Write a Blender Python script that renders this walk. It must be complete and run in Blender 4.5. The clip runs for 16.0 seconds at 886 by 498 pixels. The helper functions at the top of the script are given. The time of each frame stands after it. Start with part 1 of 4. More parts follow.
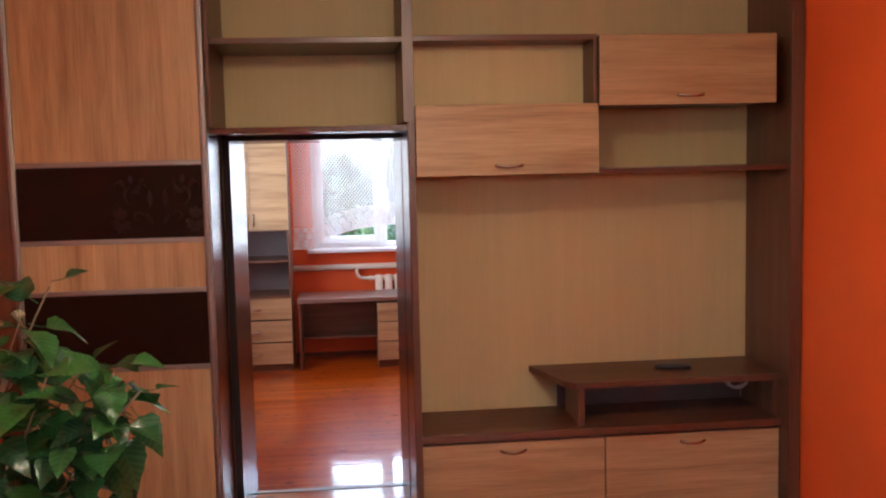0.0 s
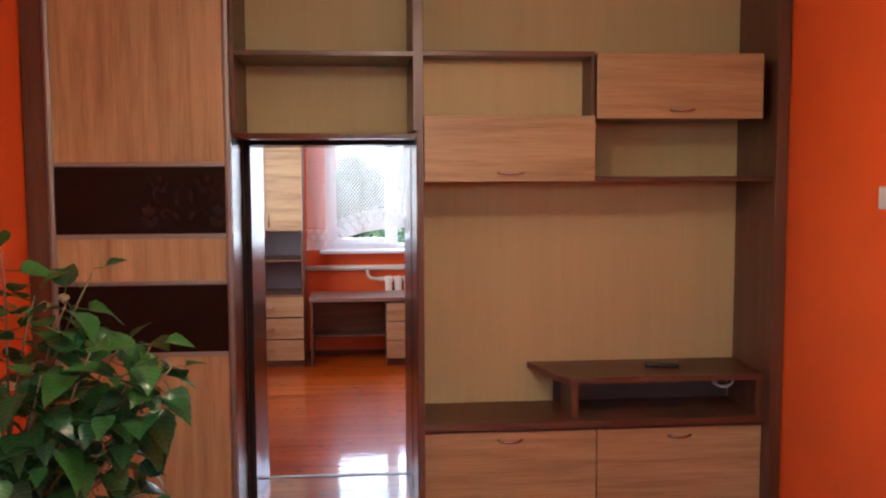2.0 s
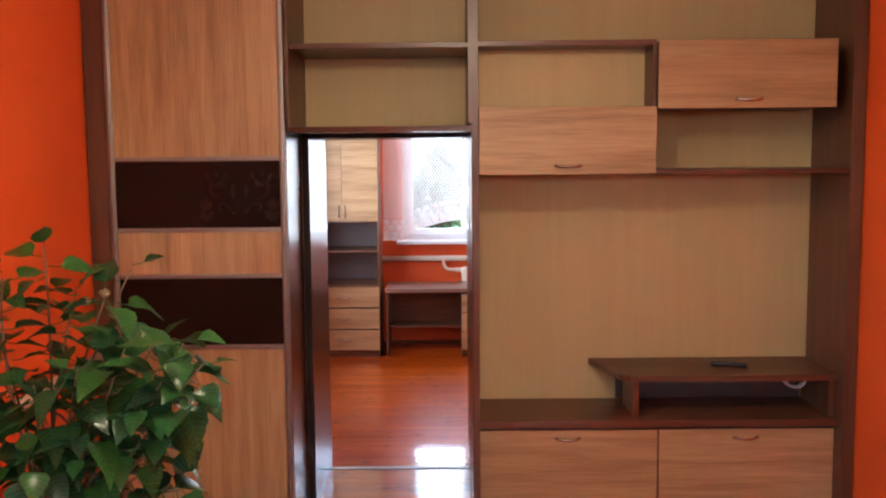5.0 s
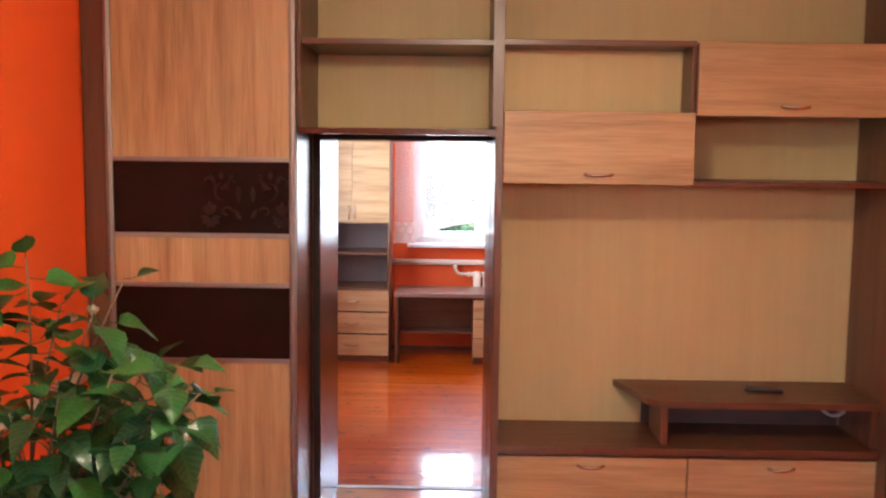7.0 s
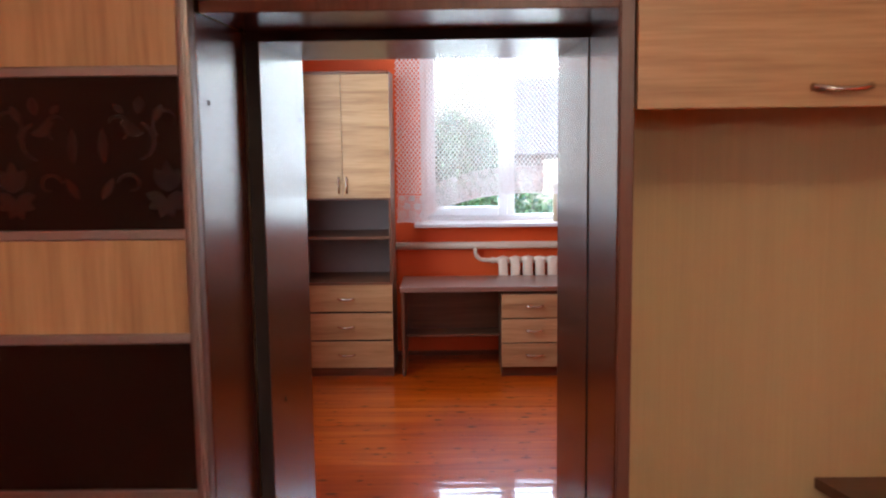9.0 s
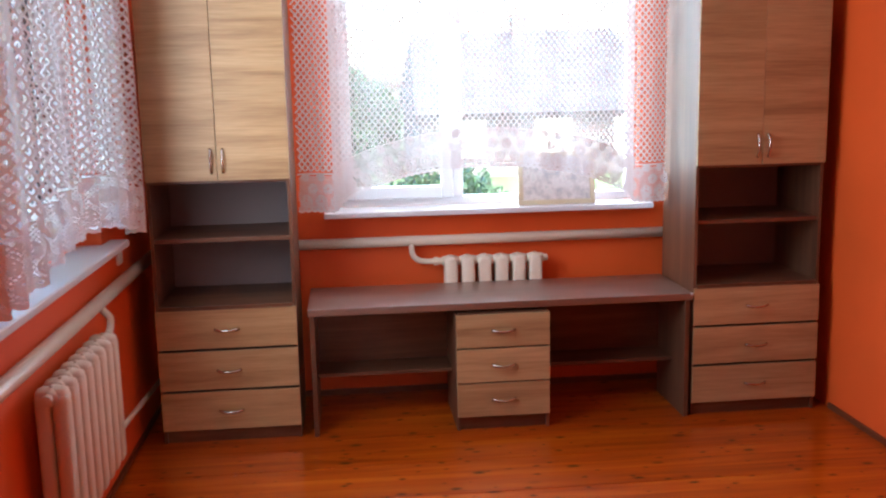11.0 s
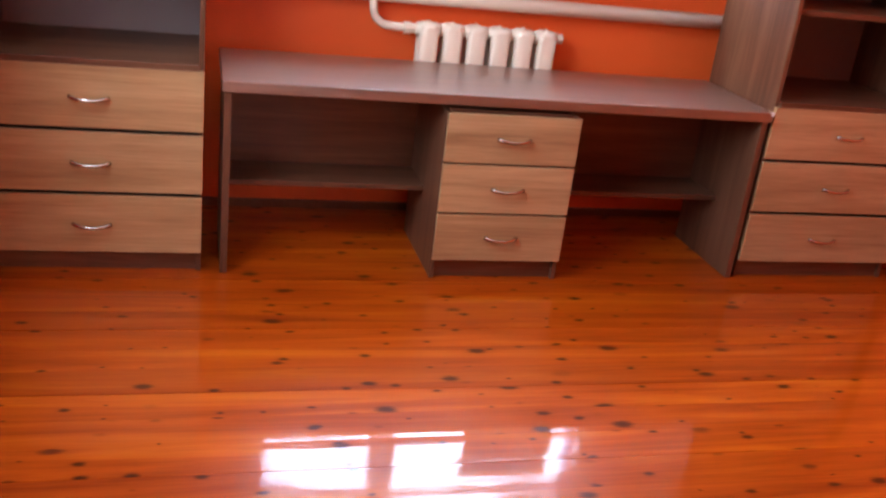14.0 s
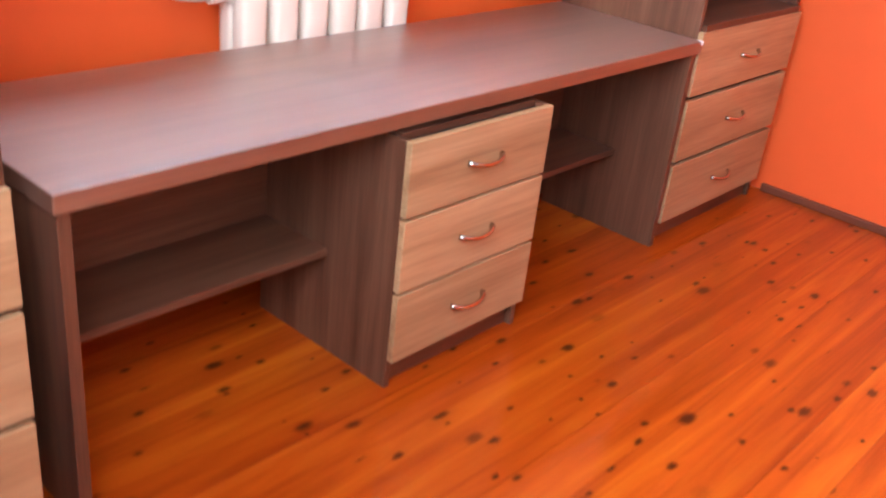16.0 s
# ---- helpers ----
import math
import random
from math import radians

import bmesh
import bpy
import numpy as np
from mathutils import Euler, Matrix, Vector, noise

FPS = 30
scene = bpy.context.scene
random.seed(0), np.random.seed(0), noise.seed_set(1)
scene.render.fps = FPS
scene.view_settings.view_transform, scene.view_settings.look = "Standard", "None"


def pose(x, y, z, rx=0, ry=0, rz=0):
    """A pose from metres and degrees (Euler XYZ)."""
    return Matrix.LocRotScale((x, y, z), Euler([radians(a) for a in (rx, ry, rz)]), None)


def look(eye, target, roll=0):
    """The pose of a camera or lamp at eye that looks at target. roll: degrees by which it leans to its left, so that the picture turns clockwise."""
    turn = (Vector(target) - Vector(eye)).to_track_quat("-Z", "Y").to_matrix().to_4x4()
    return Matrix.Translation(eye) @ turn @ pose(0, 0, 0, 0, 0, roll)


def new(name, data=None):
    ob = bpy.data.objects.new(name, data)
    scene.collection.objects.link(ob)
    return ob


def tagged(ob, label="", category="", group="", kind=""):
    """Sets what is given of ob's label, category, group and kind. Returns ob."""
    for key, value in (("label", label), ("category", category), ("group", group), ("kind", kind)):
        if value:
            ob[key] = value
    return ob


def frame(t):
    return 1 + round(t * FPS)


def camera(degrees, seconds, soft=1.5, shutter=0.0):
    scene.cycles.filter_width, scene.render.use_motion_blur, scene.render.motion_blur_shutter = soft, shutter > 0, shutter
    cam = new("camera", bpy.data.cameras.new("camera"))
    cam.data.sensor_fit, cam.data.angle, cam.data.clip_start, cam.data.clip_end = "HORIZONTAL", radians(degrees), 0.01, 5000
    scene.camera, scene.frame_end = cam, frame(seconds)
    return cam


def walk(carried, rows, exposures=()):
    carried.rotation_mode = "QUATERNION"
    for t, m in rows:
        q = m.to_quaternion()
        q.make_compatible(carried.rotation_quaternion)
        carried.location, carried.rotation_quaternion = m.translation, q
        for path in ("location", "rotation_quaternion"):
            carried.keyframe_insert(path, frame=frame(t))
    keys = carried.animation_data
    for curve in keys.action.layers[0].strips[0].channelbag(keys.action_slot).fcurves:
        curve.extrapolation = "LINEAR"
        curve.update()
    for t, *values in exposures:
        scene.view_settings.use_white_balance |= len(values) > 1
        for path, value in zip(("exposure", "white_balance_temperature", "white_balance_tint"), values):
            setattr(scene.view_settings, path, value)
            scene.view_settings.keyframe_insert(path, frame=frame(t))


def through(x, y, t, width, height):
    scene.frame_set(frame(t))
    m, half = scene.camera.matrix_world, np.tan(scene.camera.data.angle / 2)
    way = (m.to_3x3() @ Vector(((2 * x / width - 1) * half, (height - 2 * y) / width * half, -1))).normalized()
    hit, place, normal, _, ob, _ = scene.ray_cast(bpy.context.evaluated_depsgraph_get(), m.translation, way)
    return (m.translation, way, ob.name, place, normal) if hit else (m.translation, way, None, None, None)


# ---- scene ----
cam = camera(49.8, 16.0, soft=2.2, shutter=0.5)
PATH = [
    (0, (0.173, 0.211, 2.081), (0.38, 2.191, 1.893), -1.3),
    (0.5, (0.174, 0.11, 2.085), (0.384, 2.092, 1.911), -1.0),
    (1, (0.17, 0.003, 2.093), (0.38, 1.984, 1.919), -0.6),
    (1.5, (0.176, -0.071, 2.088), (0.376, 1.911, 1.912), -0.4),
    (2, (0.175, -0.086, 2.087), (0.358, 1.898, 1.91), -0.2),
    (2.5, (0.174, -0.084, 2.088), (0.333, 1.901, 1.908), -0.0),
    (3, (0.174, -0.078, 2.085), (0.307, 1.909, 1.902), -0.0),
    (3.5, (0.172, -0.046, 2.08), (0.279, 1.943, 1.893), -0.1),
    (4, (0.21, -0.054, 2.092), (0.277, 1.936, 1.901), -0.4),
    (6.5, (0.474, 0.108, 2.124), (0.412, 2.096, 1.915), -0.2),
    (7, (0.293, 0.264, 2.136), (0.269, 2.253, 1.932), 0.7),
    (7.5, (0.207, 0.748, 2.123), (0.151, 2.735, 1.899), 1.25),
    (8, (0.148, 1.320, 2.069), (0.094, 3.305, 1.834), 0.95),
    (8.5, (0.145, 1.852, 2.014), (0.098, 3.837, 1.769), 0.1),
    (9, (0.131, 2.375, 1.983), (0.106, 4.358, 1.722), -0.7),
    (9.5, (0.061, 2.988, 1.941), (0.098, 4.968, 1.656), -1.8),
    (11.8, (-0.086, 5.066, 1.885), (0.149, 7.02, 1.526), -0.2),
    (12, (-0.092, 5.065, 1.89), (0.148, 7.017, 1.527), -0.0),
    (12.5, (-0.131, 5.161, 1.861), (0.142, 7.103, 1.468), 0.8),
    (13, (-0.126, 5.441, 1.75), (0.187, 7.356, 1.264), 2.2),
    (13.5, (-0.249, 5.907, 1.588), (0.158, 7.765, 0.97), 4.4),
    (14, (-0.39, 6.457, 1.474), (0.117, 8.243, 0.729), 7.0),
    (14.5, (-0.592, 6.907, 1.416), (0.094, 8.581, 0.562), 7.8),
    (15, (-0.838, 7.351, 1.381), (0.109, 8.875, 0.497), 7.2),
    (15.5, (-0.958, 7.865, 1.366), (0.231, 9.208, 0.48), 6.9),
    (16, (-0.946, 8.358, 1.385), (0.424, 9.508, 0.491), 6.7),
]
EXPOSURES = [(0, 5.36, 6040, 14), (4.2, 5.38, 6080, 14), (6.3, 6.03, 6140, 12), (8.0, 5.70, 6120, 12), (9.0, 5.2, 6150, 11), (9.7, 5.2, 6150, 11), (11.8, 5.4, 6100, 11), (13, 5.5, 6200, 12), (14.5, 6.15, 6350, 16), (15.2, 6.35, 6200, 16), (16, 6.6, 5950, 15)]
walk(cam, [(t, look(eye, target, roll)) for t, eye, target, roll in PATH], EXPOSURES)

# ---- plan, in metres ----
X0, X1 = -1.262, 2.236          # side walls of the first room
R0, R1 = -1.235, 2.655          # side walls of the second room
BACK, WALL_A, WALL_B = -2.5, 4.85, 5.36
FAR, CEIL = 10.45, 3.05
PL, PR, PT = -0.337, 0.457, 2.183    # passage
FL = 0.285                      # the first room lies a step higher

# ---- world and light: a bright overcast day ----
world = bpy.data.worlds.new("world")
scene.world = world
world.use_nodes = True
wn = world.node_tree
sky = wn.nodes.new("ShaderNodeTexSky")
sky.sky_type, sky.sun_disc = "NISHITA", False
sky.sun_elevation, sky.sun_rotation = radians(42), radians(150)
sky.dust_density, sky.air_density, sky.ozone_density = 4.0, 1.0, 0.5
wn.links.new(sky.outputs[0], wn.nodes["Background"].inputs[0])
wn.nodes["Background"].inputs[1].default_value = 0.06


def sun_lamp(strength, elevation, azimuth, angle):
    data = bpy.data.lights.new("sun", "SUN")
    data.energy, data.angle, data.color = strength, radians(angle), (1.0, 0.95, 0.88)
    ob = new("sun", data)
    e, a = radians(elevation), radians(azimuth)
    eye = Vector((math.sin(a) * math.cos(e), math.cos(a) * math.cos(e), math.sin(e))) * 30
    ob.matrix_world = look(eye, (0, 0, 0))
    return ob


sun_lamp(0.5, 42, 150, 15)


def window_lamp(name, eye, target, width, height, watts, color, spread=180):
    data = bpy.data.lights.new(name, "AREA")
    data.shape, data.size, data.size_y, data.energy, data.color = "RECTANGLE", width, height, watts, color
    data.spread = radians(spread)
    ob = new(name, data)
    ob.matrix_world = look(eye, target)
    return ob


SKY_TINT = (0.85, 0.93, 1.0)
W3 = (-0.30, 2.00, 1.43, 2.82)        # side window of the first room: y, z
window_lamp("sky_light_first_room", (X0 - 0.20, (W3[0] + W3[1]) / 2, (W3[2] + W3[3]) / 2), (0.0, (W3[0] + W3[1]) / 2, (W3[2] + W3[3]) / 2), 2.15, 1.25, 0.36, SKY_TINT)
# added lamp out of view, aimed up so the ceiling sends its light down
window_lamp("ceiling_bounce_lamp", (0.95, BACK - 0.04, 2.55), (0.5, 1.0, 5.0), 1.6, 0.55, 0.35, SKY_TINT, 115)
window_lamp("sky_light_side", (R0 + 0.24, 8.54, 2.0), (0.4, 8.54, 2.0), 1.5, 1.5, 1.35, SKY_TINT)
window_lamp("sky_light_front", (0.78, FAR + 0.27, 1.97), (0.78, 8.2, 1.97), 1.78, 1.55, 2.1, SKY_TINT)


# ---- materials ----
def material(name):
    m = bpy.data.materials.new(name)
    m.use_nodes = True
    return m, m.node_tree, m.node_tree.nodes["Principled BSDF"]


def node(tree, kind, **values):
    n = tree.nodes.new(kind)
    for key, value in values.items():
        n.inputs[key].default_value = value
    return n


def ramp(tree, source, stops):
    r = tree.nodes.new("ShaderNodeValToRGB")
    el = r.color_ramp.elements
    while len(el) < len(stops):
        el.new(0.5)
    for e, (at, col) in zip(el, stops):
        e.position, e.color = at, (*col, 1) if len(col) == 3 else col
    tree.links.new(source, r.inputs[0])
    return r.outputs[0]


def blend(tree, kind, fac, a, b):
    n = tree.nodes.new("ShaderNodeMix")
    n.data_type, n.blend_type = "RGBA", kind
    for socket, value in ((n.inputs[0], fac), (n.inputs[6], a), (n.inputs[7], b)):
        if isinstance(value, bpy.types.NodeSocket):
            tree.links.new(value, socket)
        else:
            socket.default_value = value
    return n.outputs[2]


def coords(tree, scale, shift=0.0):
    """Place in metres, moved by a random amount object by object, and stretched."""
    tc = tree.nodes.new("ShaderNodeTexCoord")
    mp = tree.nodes.new("ShaderNodeMapping")
    mp.inputs["Scale"].default_value = scale
    src = tc.outputs["Object"]
    if shift:
        info = tree.nodes.new("ShaderNodeObjectInfo")
        mul = tree.nodes.new("ShaderNodeVectorMath")
        mul.operation = "MULTIPLY_ADD"
        comb = tree.nodes.new("ShaderNodeCombineXYZ")
        for i in range(3):
            tree.links.new(info.outputs["Random"], comb.inputs[i])
        tree.links.new(comb.outputs[0], mul.inputs[0])
        mul.inputs[1].default_value = (shift, shift * 0.7, shift * 1.3)
        tree.links.new(src, mul.inputs[2])
        src = mul.outputs[0]
    tree.links.new(src, mp.inputs[0])
    return mp.outputs[0]


def bump(tree, bsdf, height, strength, distance=0.002):
    b = node(tree, "ShaderNodeBump", Strength=strength, Distance=distance)
    tree.links.new(height, b.inputs["Height"])
    tree.links.new(b.outputs[0], bsdf.inputs["Normal"])
    tree.links.new(b.outputs[0], bsdf.inputs["Coat Normal"])


def laminate(name, axis, dark, mid, light, rough, streak=1.0, gloss_noise=0.06, relief=0.05):
    """Wood-print laminate whose grain runs along the axis 0, 1 or 2."""
    m, t, b = material(name)
    long_scale = [14.0, 14.0, 14.0]
    long_scale[axis] = 0.9
    v = coords(t, long_scale, 7.0)
    n1 = node(t, "ShaderNodeTexNoise", Scale=1.0, Detail=5.0, Roughness=0.62, Distortion=0.35)
    t.links.new(v, n1.inputs["Vector"])
    fine = [150.0, 150.0, 150.0]
    fine[axis] = 5.0
    v2 = coords(t, fine, 3.0)
    n2 = node(t, "ShaderNodeTexNoise", Scale=1.0, Detail=3.0, Roughness=0.6)
    t.links.new(v2, n2.inputs["Vector"])
    c1 = ramp(t, n1.outputs[0], [(0.28, dark), (0.48, mid), (0.72, light)])
    c2 = ramp(t, n2.outputs[0], [(0.30, (0.62, 0.58, 0.55)), (0.62, (1.0, 1.0, 1.0))])
    col = blend(t, "MULTIPLY", 0.55 * streak, c1, c2)
    wide = [2.2, 2.2, 2.2]
    wide[axis] = 0.35
    n3 = node(t, "ShaderNodeTexNoise", Scale=1.0, Detail=2.0)
    t.links.new(coords(t, wide, 5.0), n3.inputs["Vector"])
    c3 = ramp(t, n3.outputs[0], [(0.3, (0.84, 0.82, 0.80)), (0.7, (1.08, 1.06, 1.04))])
    col = blend(t, "MULTIPLY", 0.8, col, c3)
    t.links.new(col, b.inputs["Base Color"])
    rr = t.nodes.new("ShaderNodeMapRange")
    rr.inputs[3].default_value, rr.inputs[4].default_value = rough - gloss_noise, rough + gloss_noise
    t.links.new(n2.outputs[0], rr.inputs[0])
    t.links.new(rr.outputs[0], b.inputs["Roughness"])
    bump(t, b, n2.outputs[0], relief, 0.0006)
    return m


OAK = ((0.29, 0.165, 0.075), (0.43, 0.272, 0.132), (0.53, 0.362, 0.190))
oak_x = laminate("light_oak_x", 0, *OAK, 0.42)
oak_z = laminate("light_oak_z", 2, *OAK, 0.42)
WENGE = ((0.078, 0.028, 0.014), (0.122, 0.048, 0.025), (0.165, 0.072, 0.038))
dark_x = laminate("dark_walnut_x", 0, *WENGE, 0.34)
dark_z = laminate("dark_walnut_z", 2, *WENGE, 0.34)
gloss_z = laminate("glossy_dark_walnut", 2, (0.070, 0.020, 0.009), (0.100, 0.029, 0.013), (0.128, 0.041, 0.019), 0.24, 0.5, 0.012, 0.012)
gloss_z.node_tree.nodes["Principled BSDF"].inputs["Specular IOR Level"].default_value = 0.21
ASH = ((0.076, 0.030, 0.016), (0.138, 0.058, 0.031), (0.205, 0.097, 0.053))
desk_x = laminate("brown_walnut_x", 0, *ASH, 0.40)
desk_top = laminate("brown_walnut_desktop", 0, *ASH, 0.34)
desk_b = desk_top.node_tree.nodes["Principled BSDF"]
desk_b.inputs["Coat Weight"].default_value, desk_b.inputs["Coat Roughness"].default_value = 1.0, 0.46
desk_b.inputs["Coat IOR"].default_value = 2.0
desk_b.inputs["Specular IOR Level"].default_value = 0.8
desk_z = laminate("brown_walnut_z", 2, *ASH, 0.36)
for dull in (desk_x, desk_z, dark_x, dark_z, oak_x, oak_z):
    dull.node_tree.nodes["Principled BSDF"].inputs["Specular IOR Level"].default_value = 0.4


def paint(name, color, rough, grain=260.0, strength=0.12, patch=0.06):
    m, t, b = material(name)
    n = node(t, "ShaderNodeTexNoise", Scale=grain, Detail=3.0)
    t.links.new(coords(t, (1, 1, 1)), n.inputs["Vector"])
    big = node(t, "ShaderNodeTexNoise", Scale=1.7, Detail=4.0)
    t.links.new(coords(t, (1, 1, 1)), big.inputs["Vector"])
    lo, hi = (tuple(c * (1 + s * patch) for c in color) for s in (-1, 1))
    c = ramp(t, big.outputs[0], [(0.3, lo), (0.7, hi)])
    t.links.new(c, b.inputs["Base Color"])
    b.inputs["Roughness"].default_value = rough
    bump(t, b, n.outputs[0], strength)
    return m


orange = paint("orange_wall_paint", (0.80, 0.115, 0.016), 0.55)
white_paint = paint("white_ceiling_paint", (0.80, 0.79, 0.77), 0.7)
cream = paint("cream_enamel", (0.72, 0.62, 0.50), 0.32, 60, 0.15, 0.05)
white_plastic = paint("white_plastic", (0.80, 0.80, 0.81), 0.3, 40, 0.03, 0.02)
grey_sill = paint("pale_sill_laminate", (0.70, 0.70, 0.72), 0.35, 40, 0.03, 0.03)
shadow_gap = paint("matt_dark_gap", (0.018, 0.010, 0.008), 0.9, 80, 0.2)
shadow_brown = paint("dark_brown_recess_board", (0.075, 0.050, 0.045), 0.6, 60, 0.15)
black_plastic = paint("black_plastic", (0.015, 0.014, 0.014), 0.35, 200, 0.1)
skirting = paint("red_brown_skirting_paint", (0.15, 0.040, 0.016), 0.45, 70, 0.2, 0.15)
outer_wall = paint("dark_timber_cladding", (0.07, 0.07, 0.075), 0.85, 40, 0.4)
roof_tile = paint("slate_roof", (0.024, 0.030, 0.038), 0.7, 12, 0.5, 0.2)


def metal(name, color, rough):
    m, t, b = material(name)
    n = node(t, "ShaderNodeTexNoise", Scale=80.0, Detail=3.0)
    t.links.new(coords(t, (1, 1, 0.05), 2.0), n.inputs["Vector"])
    r = t.nodes.new("ShaderNodeMapRange")
    r.inputs[3].default_value, r.inputs[4].default_value = rough * 0.8, rough * 1.25
    t.links.new(n.outputs[0], r.inputs[0])
    t.links.new(r.outputs[0], b.inputs["Roughness"])
    b.inputs["Base Color"].default_value, b.inputs["Metallic"].default_value = (*color, 1), 1.0
    return m


alu = metal("brushed_aluminium", (0.30, 0.27, 0.25), 0.48)
chrome = metal("satin_nickel", (0.50, 0.47, 0.44), 0.2)


def wallpaper(name):
    m, t, b = material(name)
    n = node(t, "ShaderNodeTexNoise", Scale=1.0, Detail=4.0, Roughness=0.7)
    t.links.new(coords(t, (190, 190, 3.0)), n.inputs["Vector"])
    w = node(t, "ShaderNodeTexNoise", Scale=1.0, Detail=2.0)
    t.links.new(coords(t, (16, 16, 0.6)), w.inputs["Vector"])
    c = ramp(t, n.outputs[0], [(0.3, (0.46, 0.335, 0.150)), (0.7, (0.50, 0.37, 0.172))])
    c2 = ramp(t, w.outputs[0], [(0.35, (0.97, 0.97, 0.965)), (0.65, (1.02, 1.02, 1.015))])
    t.links.new(blend(t, "MULTIPLY", 1.0, c, c2), b.inputs["Base Color"])
    b.inputs["Roughness"].default_value = 0.6
    bump(t, b, n.outputs[0], 0.25)
    return m


beige = wallpaper("beige_wallpaper")


def dark_glass(name):
    m, t, b = material(name)
    n = node(t, "ShaderNodeTexNoise", Scale=3.0, Detail=4.0)
    t.links.new(coords(t, (1, 1, 1)), n.inputs["Vector"])
    c = ramp(t, n.outputs[0], [(0.3, (0.013, 0.0055, 0.0038)), (0.7, (0.018, 0.0075, 0.005))])
    t.links.new(c, b.inputs["Base Color"])
    b.inputs["Roughness"].default_value = 0.24
    b.inputs["Specular IOR Level"].default_value = 0.10
    return m


dark_panel = dark_glass("dark_brown_leather_panel")
ornament_mat, _t, _b = material("satin_brown_print")
_b.inputs["Base Color"].default_value, _b.inputs["Roughness"].default_value = (0.016, 0.007, 0.005, 1), 0.20
_b.inputs["Specular IOR Level"].default_value = 0.45


def pine(name):
    """Lacquered pine board, grain along x, with dark knots."""
    m, t, b = material(name)
    v = coords(t, (0.75, 13.0, 13.0), 23.0)
    n1 = node(t, "ShaderNodeTexNoise", Scale=1.0, Detail=5.0, Roughness=0.6, Distortion=0.8)
    t.links.new(v, n1.inputs["Vector"])
    c = ramp(t, n1.outputs[0], [(0.25, (0.25, 0.031, 0.002)), (0.5, (0.45, 0.077, 0.003)), (0.75, (0.60, 0.150, 0.006))])
    info = t.nodes.new("ShaderNodeObjectInfo")
    tone = ramp(t, info.outputs["Random"], [(0.0, (0.80, 0.70, 0.64)), (0.4, (0.95, 0.90, 0.86)), (1.0, (1.08, 1.09, 1.08))])
    c = blend(t, "MULTIPLY", 0.9, c, tone)
    fine = node(t, "ShaderNodeTexNoise", Scale=1.0, Detail=2.0)
    t.links.new(coords(t, (5, 260, 260), 9.0), fine.inputs["Vector"])
    c = blend(t, "MULTIPLY", 0.5, c, ramp(t, fine.outputs[0], [(0.3, (0.72, 0.66, 0.6)), (0.65, (1, 1, 1))]))
    for scale, low, high, randomness in (((4.4, 8.5, 0.0), 0.075, 0.115, 1.0), ((7.5, 14.5, 0.0), 0.07, 0.115, 1.0)):
        vo = node(t, "ShaderNodeTexVoronoi", Scale=1.0, Randomness=randomness)
        vo.voronoi_dimensions = "2D"
        wob = node(t, "ShaderNodeTexNoise", Scale=22.0, Detail=2.0)
        kv = coords(t, scale, 31.0)
        add = t.nodes.new("ShaderNodeVectorMath")
        add.operation = "MULTIPLY_ADD"
        t.links.new(wob.outputs["Color"], add.inputs[0])
        add.inputs[1].default_value = (0.16, 0.16, 0.0)
        t.links.new(kv, add.inputs[2])
        t.links.new(add.outputs[0], vo.inputs["Vector"])
        rare = node(t, "ShaderNodeSeparateColor")
        t.links.new(vo.outputs["Color"], rare.inputs[0])
        size = t.nodes.new("ShaderNodeMapRange")
        size.inputs[3].default_value, size.inputs[4].default_value = 0.35, 1.25
        t.links.new(rare.outputs[1], size.inputs[0])
        scaled = t.nodes.new("ShaderNodeMath")
        scaled.operation = "DIVIDE"
        t.links.new(vo.outputs["Distance"], scaled.inputs[0])
        t.links.new(size.outputs[0], scaled.inputs[1])
        spot = ramp(t, scaled.outputs[0], [(0.0, (0.94, 0.94, 0.94)), (low * 0.9, (0.88, 0.88, 0.88)), (high, (0.45, 0.45, 0.45)), (high * 1.35, (0.08, 0.08, 0.08)), (high * 2.4, (0, 0, 0))])
        gate = ramp(t, rare.outputs[0], [(0.62, (0, 0, 0)), (0.74, (1, 1, 1))])
        mask = blend(t, "MULTIPLY", 1.0, spot, gate)
        c = blend(t, "MIX", mask, c, (0.045, 0.007, 0.002, 1))
    t.links.new(c, b.inputs["Base Color"])
    wear = node(t, "ShaderNodeTexNoise", Scale=1.6, Detail=5.0, Roughness=0.65)
    t.links.new(coords(t, (1, 1, 1)), wear.inputs["Vector"])
    r = t.nodes.new("ShaderNodeMapRange")
    r.inputs[3].default_value, r.inputs[4].default_value = 0.03, 0.09
    t.links.new(wear.outputs[0], r.inputs[0])
    t.links.new(r.outputs[0], b.inputs["Coat Roughness"])
    b.inputs["Coat Weight"].default_value = 0.95
    b.inputs["Roughness"].default_value = 0.36
    b.inputs["Specular IOR Level"].default_value = 0.12
    wave = node(t, "ShaderNodeTexNoise", Scale=1.0, Detail=3.0)
    t.links.new(coords(t, (1.5, 22, 22), 4.0), wave.inputs["Vector"])
    bump(t, b, wave.outputs[0], 0.22, 0.0022)
    return m


pine_floor = pine("lacquered_pine")


